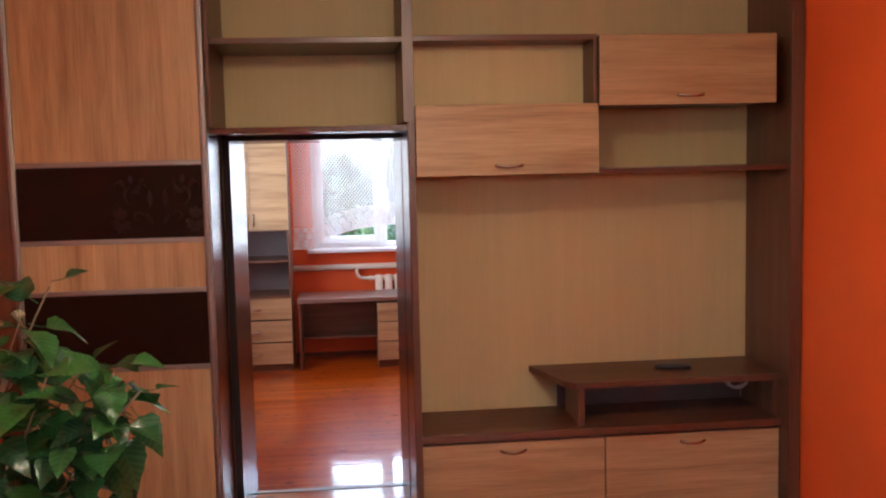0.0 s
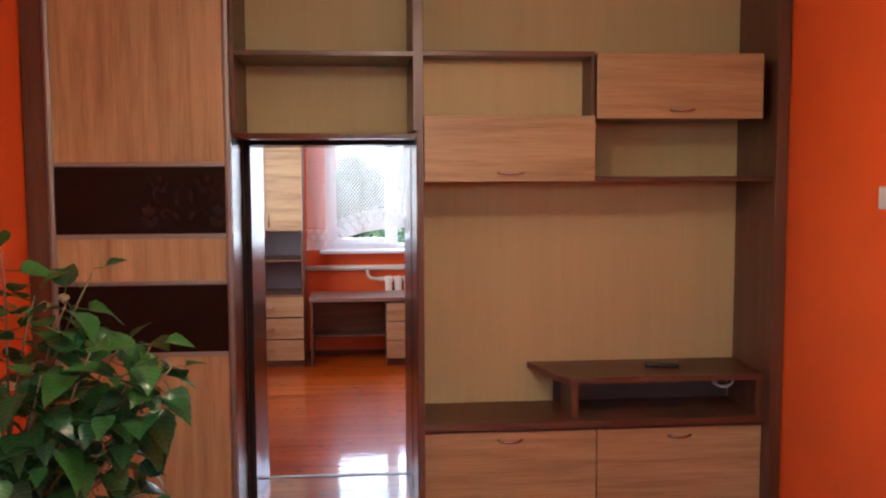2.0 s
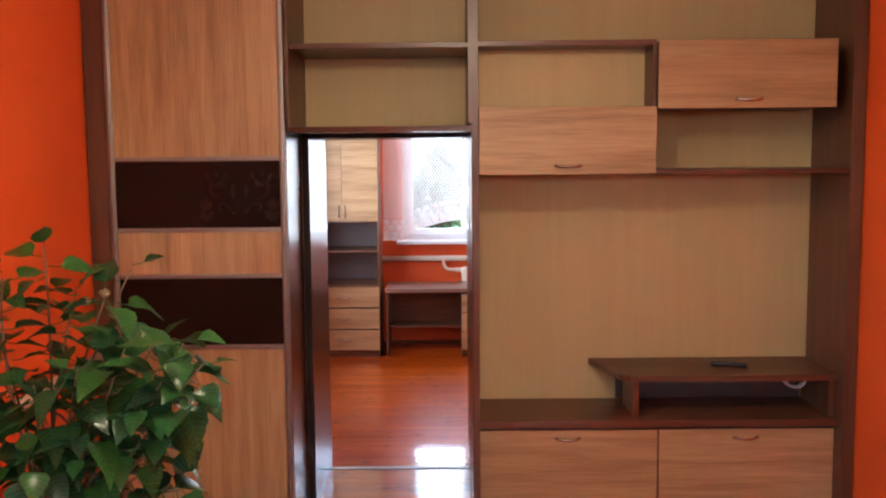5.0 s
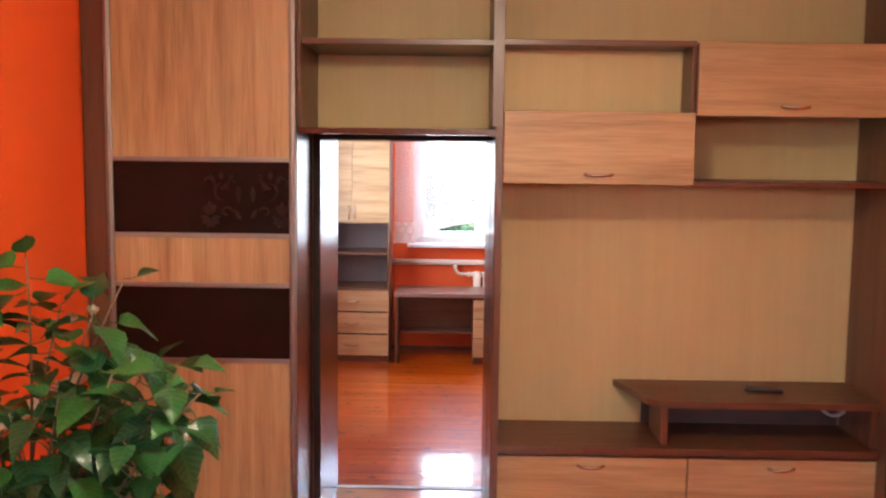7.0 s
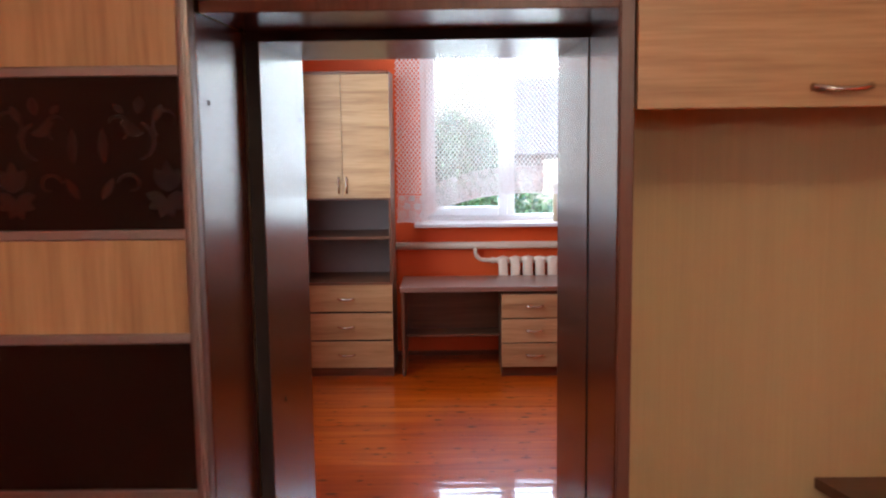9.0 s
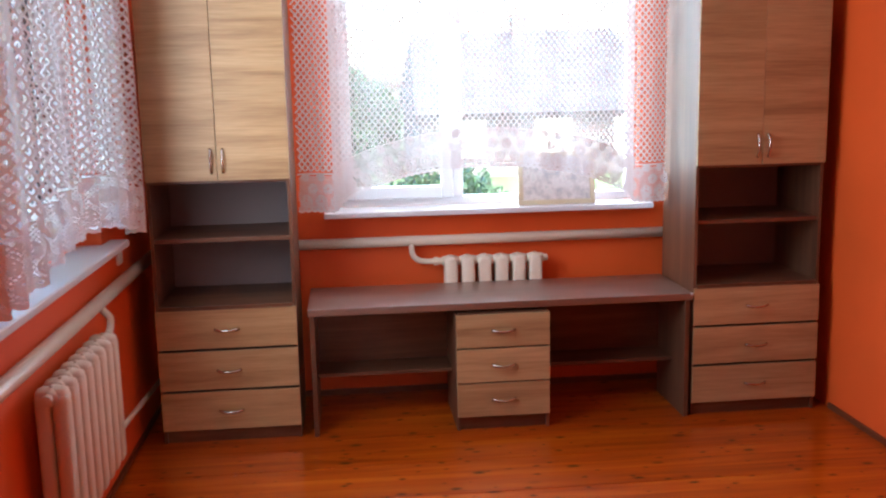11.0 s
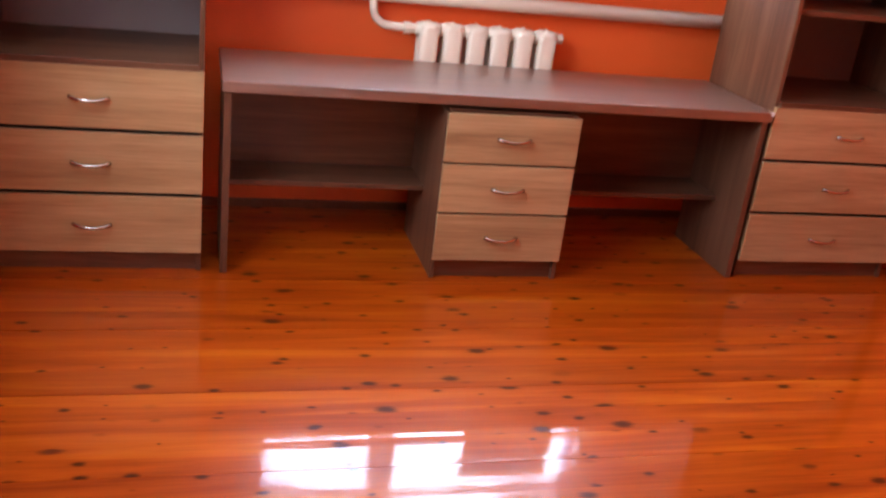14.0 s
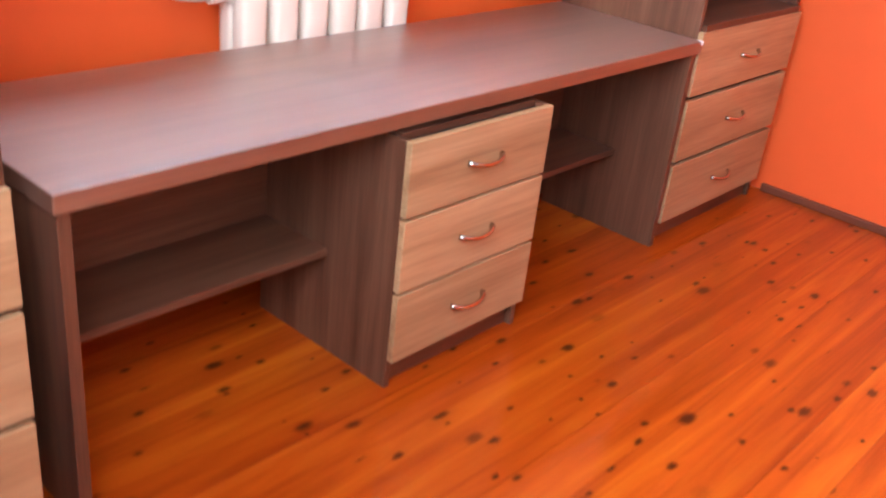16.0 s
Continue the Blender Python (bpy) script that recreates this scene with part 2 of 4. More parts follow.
def leafy(name, dark, light, veins=False):
    m, t, b = material(name)
    info = t.nodes.new("ShaderNodeObjectInfo")
    n = node(t, "ShaderNodeTexNoise", Scale=45.0, Detail=3.0)
    t.links.new(coords(t, (1, 1, 1), 3.0), n.inputs["Vector"])
    geo = t.nodes.new("ShaderNodeNewGeometry")
    both = t.nodes.new("ShaderNodeMath")
    both.operation = "ADD"
    t.links.new(info.outputs["Random"], both.inputs[0])
    t.links.new(geo.outputs["Random Per Island"], both.inputs[1])
    wrap = t.nodes.new("ShaderNodeMath")
    wrap.operation = "FRACT"
    t.links.new(both.outputs[0], wrap.inputs[0])
    c = blend(t, "MIX", wrap.outputs[0], (*dark, 1), (*light, 1))
    c = blend(t, "MULTIPLY", 0.7, c, ramp(t, n.outputs[0], [(0.3, (0.7, 0.75, 0.7)), (0.7, (1.15, 1.1, 1.0))]))
    if veins:
        place = t.nodes.new("ShaderNodeTexCoord")
        xyz = t.nodes.new("ShaderNodeSeparateXYZ")
        t.links.new(place.outputs["Object"], xyz.inputs[0])
        off = t.nodes.new("ShaderNodeMath")
        off.operation = "ABSOLUTE"
        t.links.new(xyz.outputs[0], off.inputs[0])
        slant = t.nodes.new("ShaderNodeMath")
        slant.operation = "MULTIPLY_ADD"
        t.links.new(off.outputs[0], slant.inputs[0])
        slant.inputs[1].default_value = -0.7
        t.links.new(xyz.outputs[1], slant.inputs[2])
        beat = t.nodes.new("ShaderNodeMath")
        beat.operation = "PINGPONG"
        t.links.new(slant.outputs[0], beat.inputs[0])
        beat.inputs[1].default_value = 0.0075
        least = t.nodes.new("ShaderNodeMath")
        least.operation = "MINIMUM"
        t.links.new(off.outputs[0], least.inputs[0])
        t.links.new(beat.outputs[0], least.inputs[1])
        mask = ramp(t, least.outputs[0], [(0.0, (0.22, 0.22, 0.22)), (0.0014, (0, 0, 0))])
        c = blend(t, "MIX", mask, c, (0.17, 0.26, 0.08, 1))
    t.links.new(c, b.inputs["Base Color"])
    b.inputs["Roughness"].default_value = 0.29
    tr = t.nodes.new("ShaderNodeBsdfTranslucent")
    t.links.new(c, tr.inputs[0])
    mix = node(t, "ShaderNodeMixShader", Fac=0.28)
    t.links.new(b.outputs[0], mix.inputs[1])
    t.links.new(tr.outputs[0], mix.inputs[2])
    t.links.new(mix.outputs[0], t.nodes["Material Output"].inputs[0])
    bump(t, b, n.outputs[0], 0.2)
    return m


leaf_mat = leafy("green_leaf", (0.006, 0.052, 0.024), (0.034, 0.150, 0.026), True)
far_leaf = leafy("bush_leaf", (0.012, 0.038, 0.018), (0.028, 0.07, 0.03))
stem_mat = paint("pale_brown_stem", (0.19, 0.13, 0.075), 0.7, 120, 0.4)
terracotta = paint("terracotta", (0.42, 0.15, 0.075), 0.75, 60, 0.3)
soil_mat = paint("potting_soil", (0.035, 0.024, 0.016), 0.95, 90, 1.0)
petal = paint("pale_dry_flower", (0.34, 0.26, 0.16), 0.8, 60, 0.3)
grass_mat = paint("grass", (0.045, 0.085, 0.025), 0.9, 20, 0.8, 0.3)


def lace_material(name, through):
    m, t, b = material(name)
    b.inputs["Base Color"].default_value, b.inputs["Roughness"].default_value = (0.86, 0.86, 0.87, 1), 0.8
    tr = t.nodes.new("ShaderNodeBsdfTranslucent")
    tr.inputs[0].default_value = (0.86, 0.86, 0.87, 1)
    mix = node(t, "ShaderNodeMixShader", Fac=through)
    t.links.new(b.outputs[0], mix.inputs[1])
    t.links.new(tr.outputs[0], mix.inputs[2])
    t.links.new(mix.outputs[0], t.nodes["Material Output"].inputs[0])
    return m


lace = lace_material("white_lace_thread", 0.08)
lace_bright = lace_material("white_lace_flowers", 0.18)


def sheer_material(name, cover):
    m = lace_material(name, 0.40)
    t = m.node_tree
    out = t.nodes["Material Output"]
    cloth = out.inputs[0].links[0].from_socket
    clear = t.nodes.new("ShaderNodeBsdfTransparent")
    n = node(t, "ShaderNodeTexNoise", Scale=9.0, Detail=3.0)
    t.links.new(coords(t, (1, 1, 0.25)), n.inputs["Vector"])
    r = t.nodes.new("ShaderNodeMapRange")
    r.inputs[3].default_value, r.inputs[4].default_value = cover * 0.8, cover * 1.2
    t.links.new(n.outputs[0], r.inputs[0])
    mix = t.nodes.new("ShaderNodeMixShader")
    t.links.new(r.outputs[0], mix.inputs[0])
    t.links.new(clear.outputs[0], mix.inputs[1])
    t.links.new(cloth, mix.inputs[2])
    t.links.new(mix.outputs[0], out.inputs[0])
    return m


sheer = sheer_material("sheer_white_tulle", 0.065)


def thin_glass(name):
    """A clear flat pane: light goes straight through, the surface mirrors a little."""
    m, t, b = material(name)
    clear = t.nodes.new("ShaderNodeBsdfTransparent")
    clear.inputs[0].default_value = (0.97, 0.985, 0.98, 1)
    gloss = t.nodes.new("ShaderNodeBsdfGlossy")
    gloss.inputs["Roughness"].default_value = 0.01
    fres = node(t, "ShaderNodeFresnel", IOR=1.45)
    mix = t.nodes.new("ShaderNodeMixShader")
    t.links.new(fres.outputs[0], mix.inputs[0])
    t.links.new(clear.outputs[0], mix.inputs[1])
    t.links.new(gloss.outputs[0], mix.inputs[2])
    t.links.new(mix.outputs[0], t.nodes["Material Output"].inputs[0])
    t.nodes.remove(b)
    return m


glass_mat = thin_glass("window_glass")


def picture_material(name):
    m, t, b = material(name)
    n = node(t, "ShaderNodeTexNoise", Scale=22.0, Detail=4.0)
    t.links.new(coords(t, (1, 1, 1)), n.inputs["Vector"])
    c = ramp(t, n.outputs[0], [(0.3, (0.34, 0.32, 0.33)), (0.45, (0.50, 0.44, 0.42)), (0.6, (0.66, 0.60, 0.57)), (0.75, (0.40, 0.42, 0.38))])
    t.links.new(c, b.inputs["Base Color"])
    b.inputs["Roughness"].default_value = 0.25
    return m


picture_mat = picture_material("faded_print")

# ---- building helpers ----
ORIGIN = {}


def thing(name, at, label, category, group="", kind=""):
    ob = new(name)
    ob.empty_display_size = 0.1
    ob.location = at
    ORIGIN[ob.name] = Vector(at)
    return tagged(ob, label, category, group, kind)


def finish(name, bm, mat, smooth=False):
    bmesh.ops.recalc_face_normals(bm, faces=bm.faces)
    me = bpy.data.meshes.new(name)
    bm.to_mesh(me)
    bm.free()
    for p in me.polygons:
        p.use_smooth = smooth
    me.materials.append(mat)
    return me


def part(name, bm, mat, parent=None, label="", smooth=False):
    ob = new(name, finish(name, bm, mat, smooth))
    if parent:
        ob.parent = parent
        ob.matrix_parent_inverse = Matrix.Translation(-ORIGIN.get(parent.name, Vector((0, 0, 0))))
    if label:
        ob["label"] = label
    return ob


def structure(name, bm, mat, label, category, smooth=False):
    return tagged(part(name, bm, mat, None, "", smooth), label, category, "", "structure")


def box(x0, x1, y0, y1, z0, z1, bevel=0.0, bm=None):
    own = bm or bmesh.new()
    r = bmesh.ops.create_cube(own, size=1, matrix=Matrix.Translation(((x0 + x1) / 2, (y0 + y1) / 2, (z0 + z1) / 2)) @ Matrix.Diagonal((x1 - x0, y1 - y0, z1 - z0, 1)))
    if bevel:
        edges = list({e for v in r["verts"] for e in v.link_edges})
        bmesh.ops.bevel(own, geom=edges, offset=bevel, segments=2, affect="EDGES", profile=0.5)
    return own


def tube(points, radius, sides=10, bm=None, caps=True):
    """A round bar along a line of points; radius may be one number or one for each point."""
    own = bm or bmesh.new()
    pts = [Vector(p) for p in points]
    radii = radius if isinstance(radius, (list, tuple)) else [radius] * len(pts)
    rings, side = [], None
    for i, p in enumerate(pts):
        way = (pts[min(i + 1, len(pts) - 1)] - pts[max(i - 1, 0)]).normalized()
        if side is None:
            side = way.orthogonal().normalized()
        side = (side - way * side.dot(way)).normalized()
        up = way.cross(side)
        rings.append([own.verts.new(p + radii[i] * (math.cos(a) * side + math.sin(a) * up)) for a in (2 * math.pi * k / sides for k in range(sides))])
    for a, b in zip(rings, rings[1:]):
        for k in range(sides):
            own.faces.new((a[k], a[(k + 1) % sides], b[(k + 1) % sides], b[k]))
    if caps:
        own.faces.new(rings[0][::-1])
        own.faces.new(rings[-1])
    return own


def arc(c, r, a0, a1, n, plane):
    out = []
    for k in range(n + 1):
        a = radians(a0 + (a1 - a0) * k / n)
        u, v = r * math.cos(a), r * math.sin(a)
        out.append((c[0] + u, c[1], c[2] + v) if plane == "xz" else (c[0], c[1] + u, c[2] + v))
    return out


def bow_handle(name, x, y, z, length, parent, upright=False):
    """A slim bowed bar on two feet that stands out to the front (-y)."""
    pts, rad = [], []
    for k in range(15):
        s = -1 + 2 * k / 14
        out = 0.004 + 0.024 * (1 - abs(s) ** 2.6)
        along = s * length / 2
        drop = -0.006 * (1 - s * s)
        pts.append((x, y - out, z + along) if upright else (x + along, y - out, z + drop))
        rad.append(0.0052 + 0.0024 * abs(s) ** 3)
    return part(name, tube(pts, rad, 8), chrome, parent, "satin nickel bow handle", True)


# ---- structure ----
def wall(name, cells, label):
    bm = bmesh.new()
    for c in cells:
        box(*c, bm=bm)
    return structure(name, bm, orange, label, "wall")


T = 0.22
# this unseen wall's opening is added to let the upward lamp shine in
wall("wall_south", [(X0 - T, 0.1, BACK - T, BACK, 0, CEIL), (1.75, X1 + T, BACK - T, BACK, 0, CEIL), (0.1, 1.75, BACK - T, BACK, 0, 2.20), (0.1, 1.75, BACK - T, BACK, 2.90, CEIL)], "orange painted end wall with an added opening for the lamp")
wall("wall_west_1", [(X0 - T, X0, BACK, W3[0], 0, CEIL), (X0 - T, X0, W3[1], WALL_A, 0, CEIL), (X0 - T, X0, W3[0], W3[1], 0, W3[2] - 0.034), (X0 - T, X0, W3[0], W3[1], W3[3], CEIL)], "orange painted side wall beside the wardrobe")
wall("wall_east_1", [(X1, X1 + T, BACK, WALL_A, 0, CEIL)], "dark orange painted side wall beside the cabinets")
wall("wall_middle", [(R0 - 0.3, PL - 0.03, WALL_A, WALL_B, 0, CEIL), (PR + 0.03, R1 + 0.3, WALL_A, WALL_B, 0, CEIL), (PL - 0.03, PR + 0.03, WALL_A, WALL_B, PT + 0.03, CEIL)], "thick orange wall between the rooms with a passage")
W1 = (-0.15, 1.725, 1.152, 2.79)      # front window opening: x, z
wall("wall_north", [(R0 - T, W1[0], FAR, FAR + 0.3, 0, CEIL), (W1[1], R1 + T, FAR, FAR + 0.3, 0, CEIL), (W1[0], W1[1], FAR, FAR + 0.3, 0, 1.118), (W1[0], W1[1], FAR, FAR + 0.3, W1[3], CEIL)], "orange painted wall with a window above the desk")
W2 = (7.75, 9.33, 1.165, 2.80)       # side window opening: y, z
wall("wall_west_2", [(R0 - 0.3, R0, WALL_B, W2[0], 0, CEIL), (R0 - 0.3, R0, W2[1], FAR, 0, CEIL), (R0 - 0.3, R0, W2[0], W2[1], 0, 1.13), (R0 - 0.3, R0, W2[0], W2[1], W2[3], CEIL)], "orange painted wall with a side window")
wall("wall_east_2", [(R1, R1 + T, WALL_B, FAR, 0, CEIL)], "plain orange painted wall")
structure("ceiling_1", box(X0 - T, X1 + T, BACK - T, WALL_A + 0.3, CEIL, CEIL + 0.2), white_paint, "plain white painted ceiling", "ceiling")
structure("ceiling_2", box(R0 - 0.3, R1 + T, WALL_A + 0.3, FAR + 0.3, CEIL, CEIL + 0.2), white_paint, "plain white painted ceiling of the desk room", "ceiling")
structure("subfloor", box(R0 - 0.3, R1 + T, BACK - T, FAR + 0.3, -0.2, -0.03), soil_mat, "dark subfloor under the boards", "floor")
structure("raised_subfloor", box(R0 - 0.3, R1 + T, BACK - T, WALL_B + 0.005, -0.03, FL - 0.03), soil_mat, "raised subfloor of the first room", "floor")

# jamb lining of the passage
for nm, b in (("jamb_left", (PL - 0.03, PL, 4.72, WALL_B + 0.03, FL, PT)), ("jamb_right", (PR, PR + 0.017, 4.72, WALL_B + 0.03, FL, PT))):
    structure("trim_" + nm, box(*b, bevel=0.003), gloss_z, "glossy dark walnut door lining board", "door frame")
structure("trim_head", box(PL - 0.03, PR + 0.017, 4.72, WALL_B + 0.04, PT, PT + 0.028, bevel=0.003), gloss_z, "glossy dark walnut lining over the passage", "door frame")


def baseboard(name, b):
    structure(name, box(*b, bevel=0.004), skirting, "red-brown painted wooden baseboard along the wall", "baseboard")


baseboard("baseboard_east", (R1 - 0.018, R1, WALL_B, 9.74, 0, 0.032))
baseboard("baseboard_west", (R0, R0 + 0.018, WALL_B, FAR - 0.02, 0, 0.032))
baseboard("baseboard_north", (R0 + 0.02, R1 - 0.02, FAR - 0.018, FAR, 0, 0.036))


# ---- windows ----
def sash(parent, name, u0, u1, z0, z1, depth, to_world, width=0.055):
    """A plastic frame with its pane between u0 and u1, z0 and z1."""
    bm = bmesh.new()
    for a in ((u0, u0 + width, z0, z1), (u1 - width, u1, z0, z1), (u0 + width, u1 - width, z0, z0 + width), (u0 + width, u1 - width, z1 - width, z1)):
        box(*to_world(a[0], a[1], depth, depth + 0.06, a[2], a[3]), bevel=0.006, bm=bm)
    f = part(name, bm, white_plastic, parent, "white plastic frame")
    g = part("pane", box(*to_world(u0 + width - 0.004, u1 - width + 0.004, depth + 0.028, depth + 0.034, z0 + width - 0.004, z1 - width + 0.004)), glass_mat, f, "clear glass pane")
    g.visible_shadow = False


def north(u0, u1, d0, d1, z0, z1):
    return (u0, u1, FAR + d0, FAR + d1, z0, z1)


def west(u0, u1, d0, d1, z0, z1):
    return (R0 - d1, R0 - d0, u0, u1, z0, z1)


w = thing("window_1", (0.76, FAR, 1.165), "white plastic window with a casement and a fixed pane", "window", "", "structure")
sash(w, "window_frame", W1[0], W1[1], W1[2], W1[3], 0.10, north, 0.05)
sash(w, "casement", W1[0] + 0.045, 0.585, W1[2] + 0.045, W1[3] - 0.045, 0.07, north, 0.075)
part("mullion", box(*north(0.555, 0.645, 0.09, 0.165, W1[2] + 0.05, W1[3] - 0.05), bevel=0.006), white_plastic, w)
part("window_sill", box(-0.208, 1.777, 10.30, FAR + 0.10, 1.118, 1.153, bevel=0.008), grey_sill, w, "pale laminate window sill")
w = thing("window_2", (R0, 8.5, 1.165), "white plastic side window with a deep sill", "window", "", "structure")
sash(w, "window_frame", W2[0], W2[1], W2[2], W2[3], 0.12, west, 0.05)
sash(w, "casement", 8.55, W2[1] - 0.045, W2[2] + 0.045, W2[3] - 0.045, 0.09, west, 0.075)
part("mullion", box(*west(8.50, 8.58, 0.11, 0.175, W2[2] + 0.05, W2[3] - 0.05), bevel=0.006), white_plastic, w)
part("window_sill", box(R0 - 0.12, R0 + 0.09, 7.6, 9.50, 1.131, 1.167, bevel=0.008), grey_sill, w, "pale laminate window sill")


def west_first(u0, u1, d0, d1, z0, z1):
    return (X0 - d1, X0 - d0, u0, u1, z0, z1)


w = thing("window_3", (X0, 0.85, W3[2]), "white plastic window in the first room's side wall", "window", "", "structure")
sash(w, "window_frame", W3[0], W3[1], W3[2], W3[3], 0.08, west_first, 0.05)
part("mullion", box(*west_first(0.81, 0.89, 0.07, 0.135, W3[2] + 0.05, W3[3] - 0.05), bevel=0.006), white_plastic, w)
part("window_sill", box(X0 - 0.08, X0 + 0.12, W3[0] - 0.06, W3[1] + 0.06, W3[2] - 0.034, W3[2] + 0.001, bevel=0.008), grey_sill, w, "pale laminate window sill")


def south_first(u0, u1, d0, d1, z0, z1):
    return (u0, u1, BACK - d1, BACK - d0, z0, z1)


# made-up sash that closes the lamp's opening in the end wall
w = thing("added_window", (0.92, BACK, 2.2), "unseen white plastic window added around the end-wall lamp", "window", "", "structure")
sash(w, "window_frame", 0.1, 1.75, 2.20, 2.90, 0.10, south_first, 0.05)


# ---- first room: the ceiling lamp ----
def lathe(profile, cx, cy, sides=32):
    bm = bmesh.new()
    rings = [[bm.verts.new((cx + r * math.cos(a), cy + r * math.sin(a), z)) for a in (2 * math.pi * k / sides for k in range(sides))] for r, z in profile]
    for a, b in zip(rings, rings[1:]):
        for k in range(sides):
            bm.faces.new((a[k], a[(k + 1) % sides], b[(k + 1) % sides], b[k]))
    bm.faces.new(rings[0][::-1])
    bm.faces.new(rings[-1])
    return bm


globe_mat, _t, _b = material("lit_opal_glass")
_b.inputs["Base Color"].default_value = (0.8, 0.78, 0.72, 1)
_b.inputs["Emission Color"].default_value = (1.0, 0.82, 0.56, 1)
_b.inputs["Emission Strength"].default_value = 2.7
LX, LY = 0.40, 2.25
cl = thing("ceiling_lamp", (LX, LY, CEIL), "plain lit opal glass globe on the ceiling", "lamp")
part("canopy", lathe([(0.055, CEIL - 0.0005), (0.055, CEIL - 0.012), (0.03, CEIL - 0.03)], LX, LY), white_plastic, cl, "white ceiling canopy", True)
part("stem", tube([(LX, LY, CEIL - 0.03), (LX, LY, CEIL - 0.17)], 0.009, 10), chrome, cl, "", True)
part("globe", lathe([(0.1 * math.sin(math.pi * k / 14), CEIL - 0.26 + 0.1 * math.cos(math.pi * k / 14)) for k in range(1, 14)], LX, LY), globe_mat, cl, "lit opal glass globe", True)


# ---- first room: the wall unit ----
F, B = 4.30, 4.775     # front and back of the unit
G = "built-in wall unit"


def open_back(parent, x0, x1, z0, z1):
    return part("back_panel", box(x0, x1, B, B + 0.012, z0, z1), beige, parent, "beige textured wallpaper back")


wd = thing("sliding_wardrobe", (-0.80, 4.5, FL), "wardrobe with a striped oak and dark brown sliding door", "wardrobe", G)
part("side_panel", box(-1.256, -1.166, F - 0.06, B, FL, CEIL - 0.005, bevel=0.002), dark_z, wd)
part("side_panel", box(-0.390, -0.371, 4.272, 4.70, FL, 2.205, bevel=0.002), gloss_z, wd, "glossy dark walnut side")
part("side_panel", box(-0.3695, -0.354, F - 0.035, B, 2.2305, CEIL - 0.005, bevel=0.002), dark_z, wd)
open_back(wd, -1.166, -0.369, FL, CEIL - 0.005)
dr = part("sliding_door", box(-1.140, -0.390, 4.245, 4.262, FL + 0.03, CEIL - 0.03), dark_z, wd)
DX0, DX1 = -1.162, -0.371
for a, b in ((DX0, DX0 + 0.030), (DX1 - 0.026, DX1)):
    bm = box(a, b, 4.222, 4.270, FL + 0.02, CEIL - 0.02, bevel=0.006)
    box(a + 0.009, b - 0.009, 4.216, 4.224, FL + 0.02, CEIL - 0.02, bevel=0.002, bm=bm)
    part("stile", bm, alu, dr, "aluminium upright grip")
STRIPES = [(FL + 0.05, 1.232, oak_z, ""), (1.248, 1.556, dark_panel, "dark brown panel"), (1.572, 1.765, oak_z, ""), (1.781, 2.082, dark_panel, "dark brown panel with a faint floral print"), (2.098, CEIL - 0.05, oak_z, "")]
for z0, z1, mt, lb in STRIPES:
    part("panel", box(DX0 + 0.028, DX1 - 0.024, 4.234, 4.246, z0, z1), mt, dr, lb)
for z in (1.240, 1.564, 1.773, 2.090):
    part("rail", box(DX0 + 0.028, DX1 - 0.024, 4.228, 4.246, z - 0.0105, z + 0.0105, bevel=0.003), alu, dr, "aluminium strip")
part("plinth", box(-1.166, -0.369, 4.24, 4.28, FL, FL + 0.02), alu, wd, "aluminium floor track")


def ornament(side):
    """A flowering vine; side -1 or 1 mirrors it about the figure's upright axis."""
    bm = bmesh.new()
    lift = iter(range(60))

    def put(u, v, y):
        return (-0.580 + side * u, y, 1.932 + v)

    def leaf(u, v, ang, ln, wd_):
        yy = 4.2335 - 0.0001 * next(lift)
        vs = [(k / 8 * ln, wd_ * math.sin(math.pi * k / 8) ** 0.8) for k in range(9)]
        ca, sa = math.cos(radians(ang)), math.sin(radians(ang))
        bm.faces.new([bm.verts.new(put(u + ca * a - sa * b_, v + sa * a + ca * b_, yy)) for a, b_ in vs + [(a, -b_) for a, b_ in vs[-2:0:-1]]])

    def stroke(c, r0, r1, a0, a1, wide):
        yy = 4.2335 - 0.0001 * next(lift)
        prev = None
        for k in range(25):
            q = k / 24
            a, r = radians(a0 + (a1 - a0) * q), r0 + (r1 - r0) * q
            h = wide * (0.35 + math.sin(math.pi * min(1, q + 0.12)) * 0.65)
            pair = [bm.verts.new(put(c[0] + (r + d) * math.cos(a), c[1] + (r + d) * math.sin(a), yy)) for d in (h, -h)]
            if prev:
                bm.faces.new((prev[0], prev[1], pair[1], pair[0]))
            prev = pair

    stroke((0.092, 0.022), 0.040, 0.034, 70, -75, 0.0045)
    stroke((0.080, -0.062), 0.026, 0.008, 170, -110, 0.0035)
    stroke((0.055, 0.055), 0.030, 0.012, -60, 160, 0.0030)
    stroke((0.158, 0.060), 0.034, 0.010, 230, -40, 0.0032)
    for u, v, ang, ln, wd_ in ((0.100, 0.076, 80, 0.036, 0.010), (0.096, 0.044, 150, 0.036, 0.008), (0.110, 0.040, 175, 0.040, 0.008), (0.128, 0.060, 60, 0.040, 0.009), (0.072, 0.078, 140, 0.026, 0.007)):
        leaf(u, v, ang, ln, wd_)
    for ang, ln in ((62, 0.052), (90, 0.062), (118, 0.052)):
        leaf(0.152, -0.075, ang, ln, 0.013)
    for ang, ln in ((165, 0.042), (15, 0.042), (205, 0.040), (-25, 0.040), (250, 0.038), (290, 0.038)):
        leaf(0.148, -0.090, ang, ln, 0.011)
    leaf(0.030, -0.020, 90, 0.070, 0.010)
    leaf(0.022, -0.090, 60, 0.050, 0.009)
    return bm


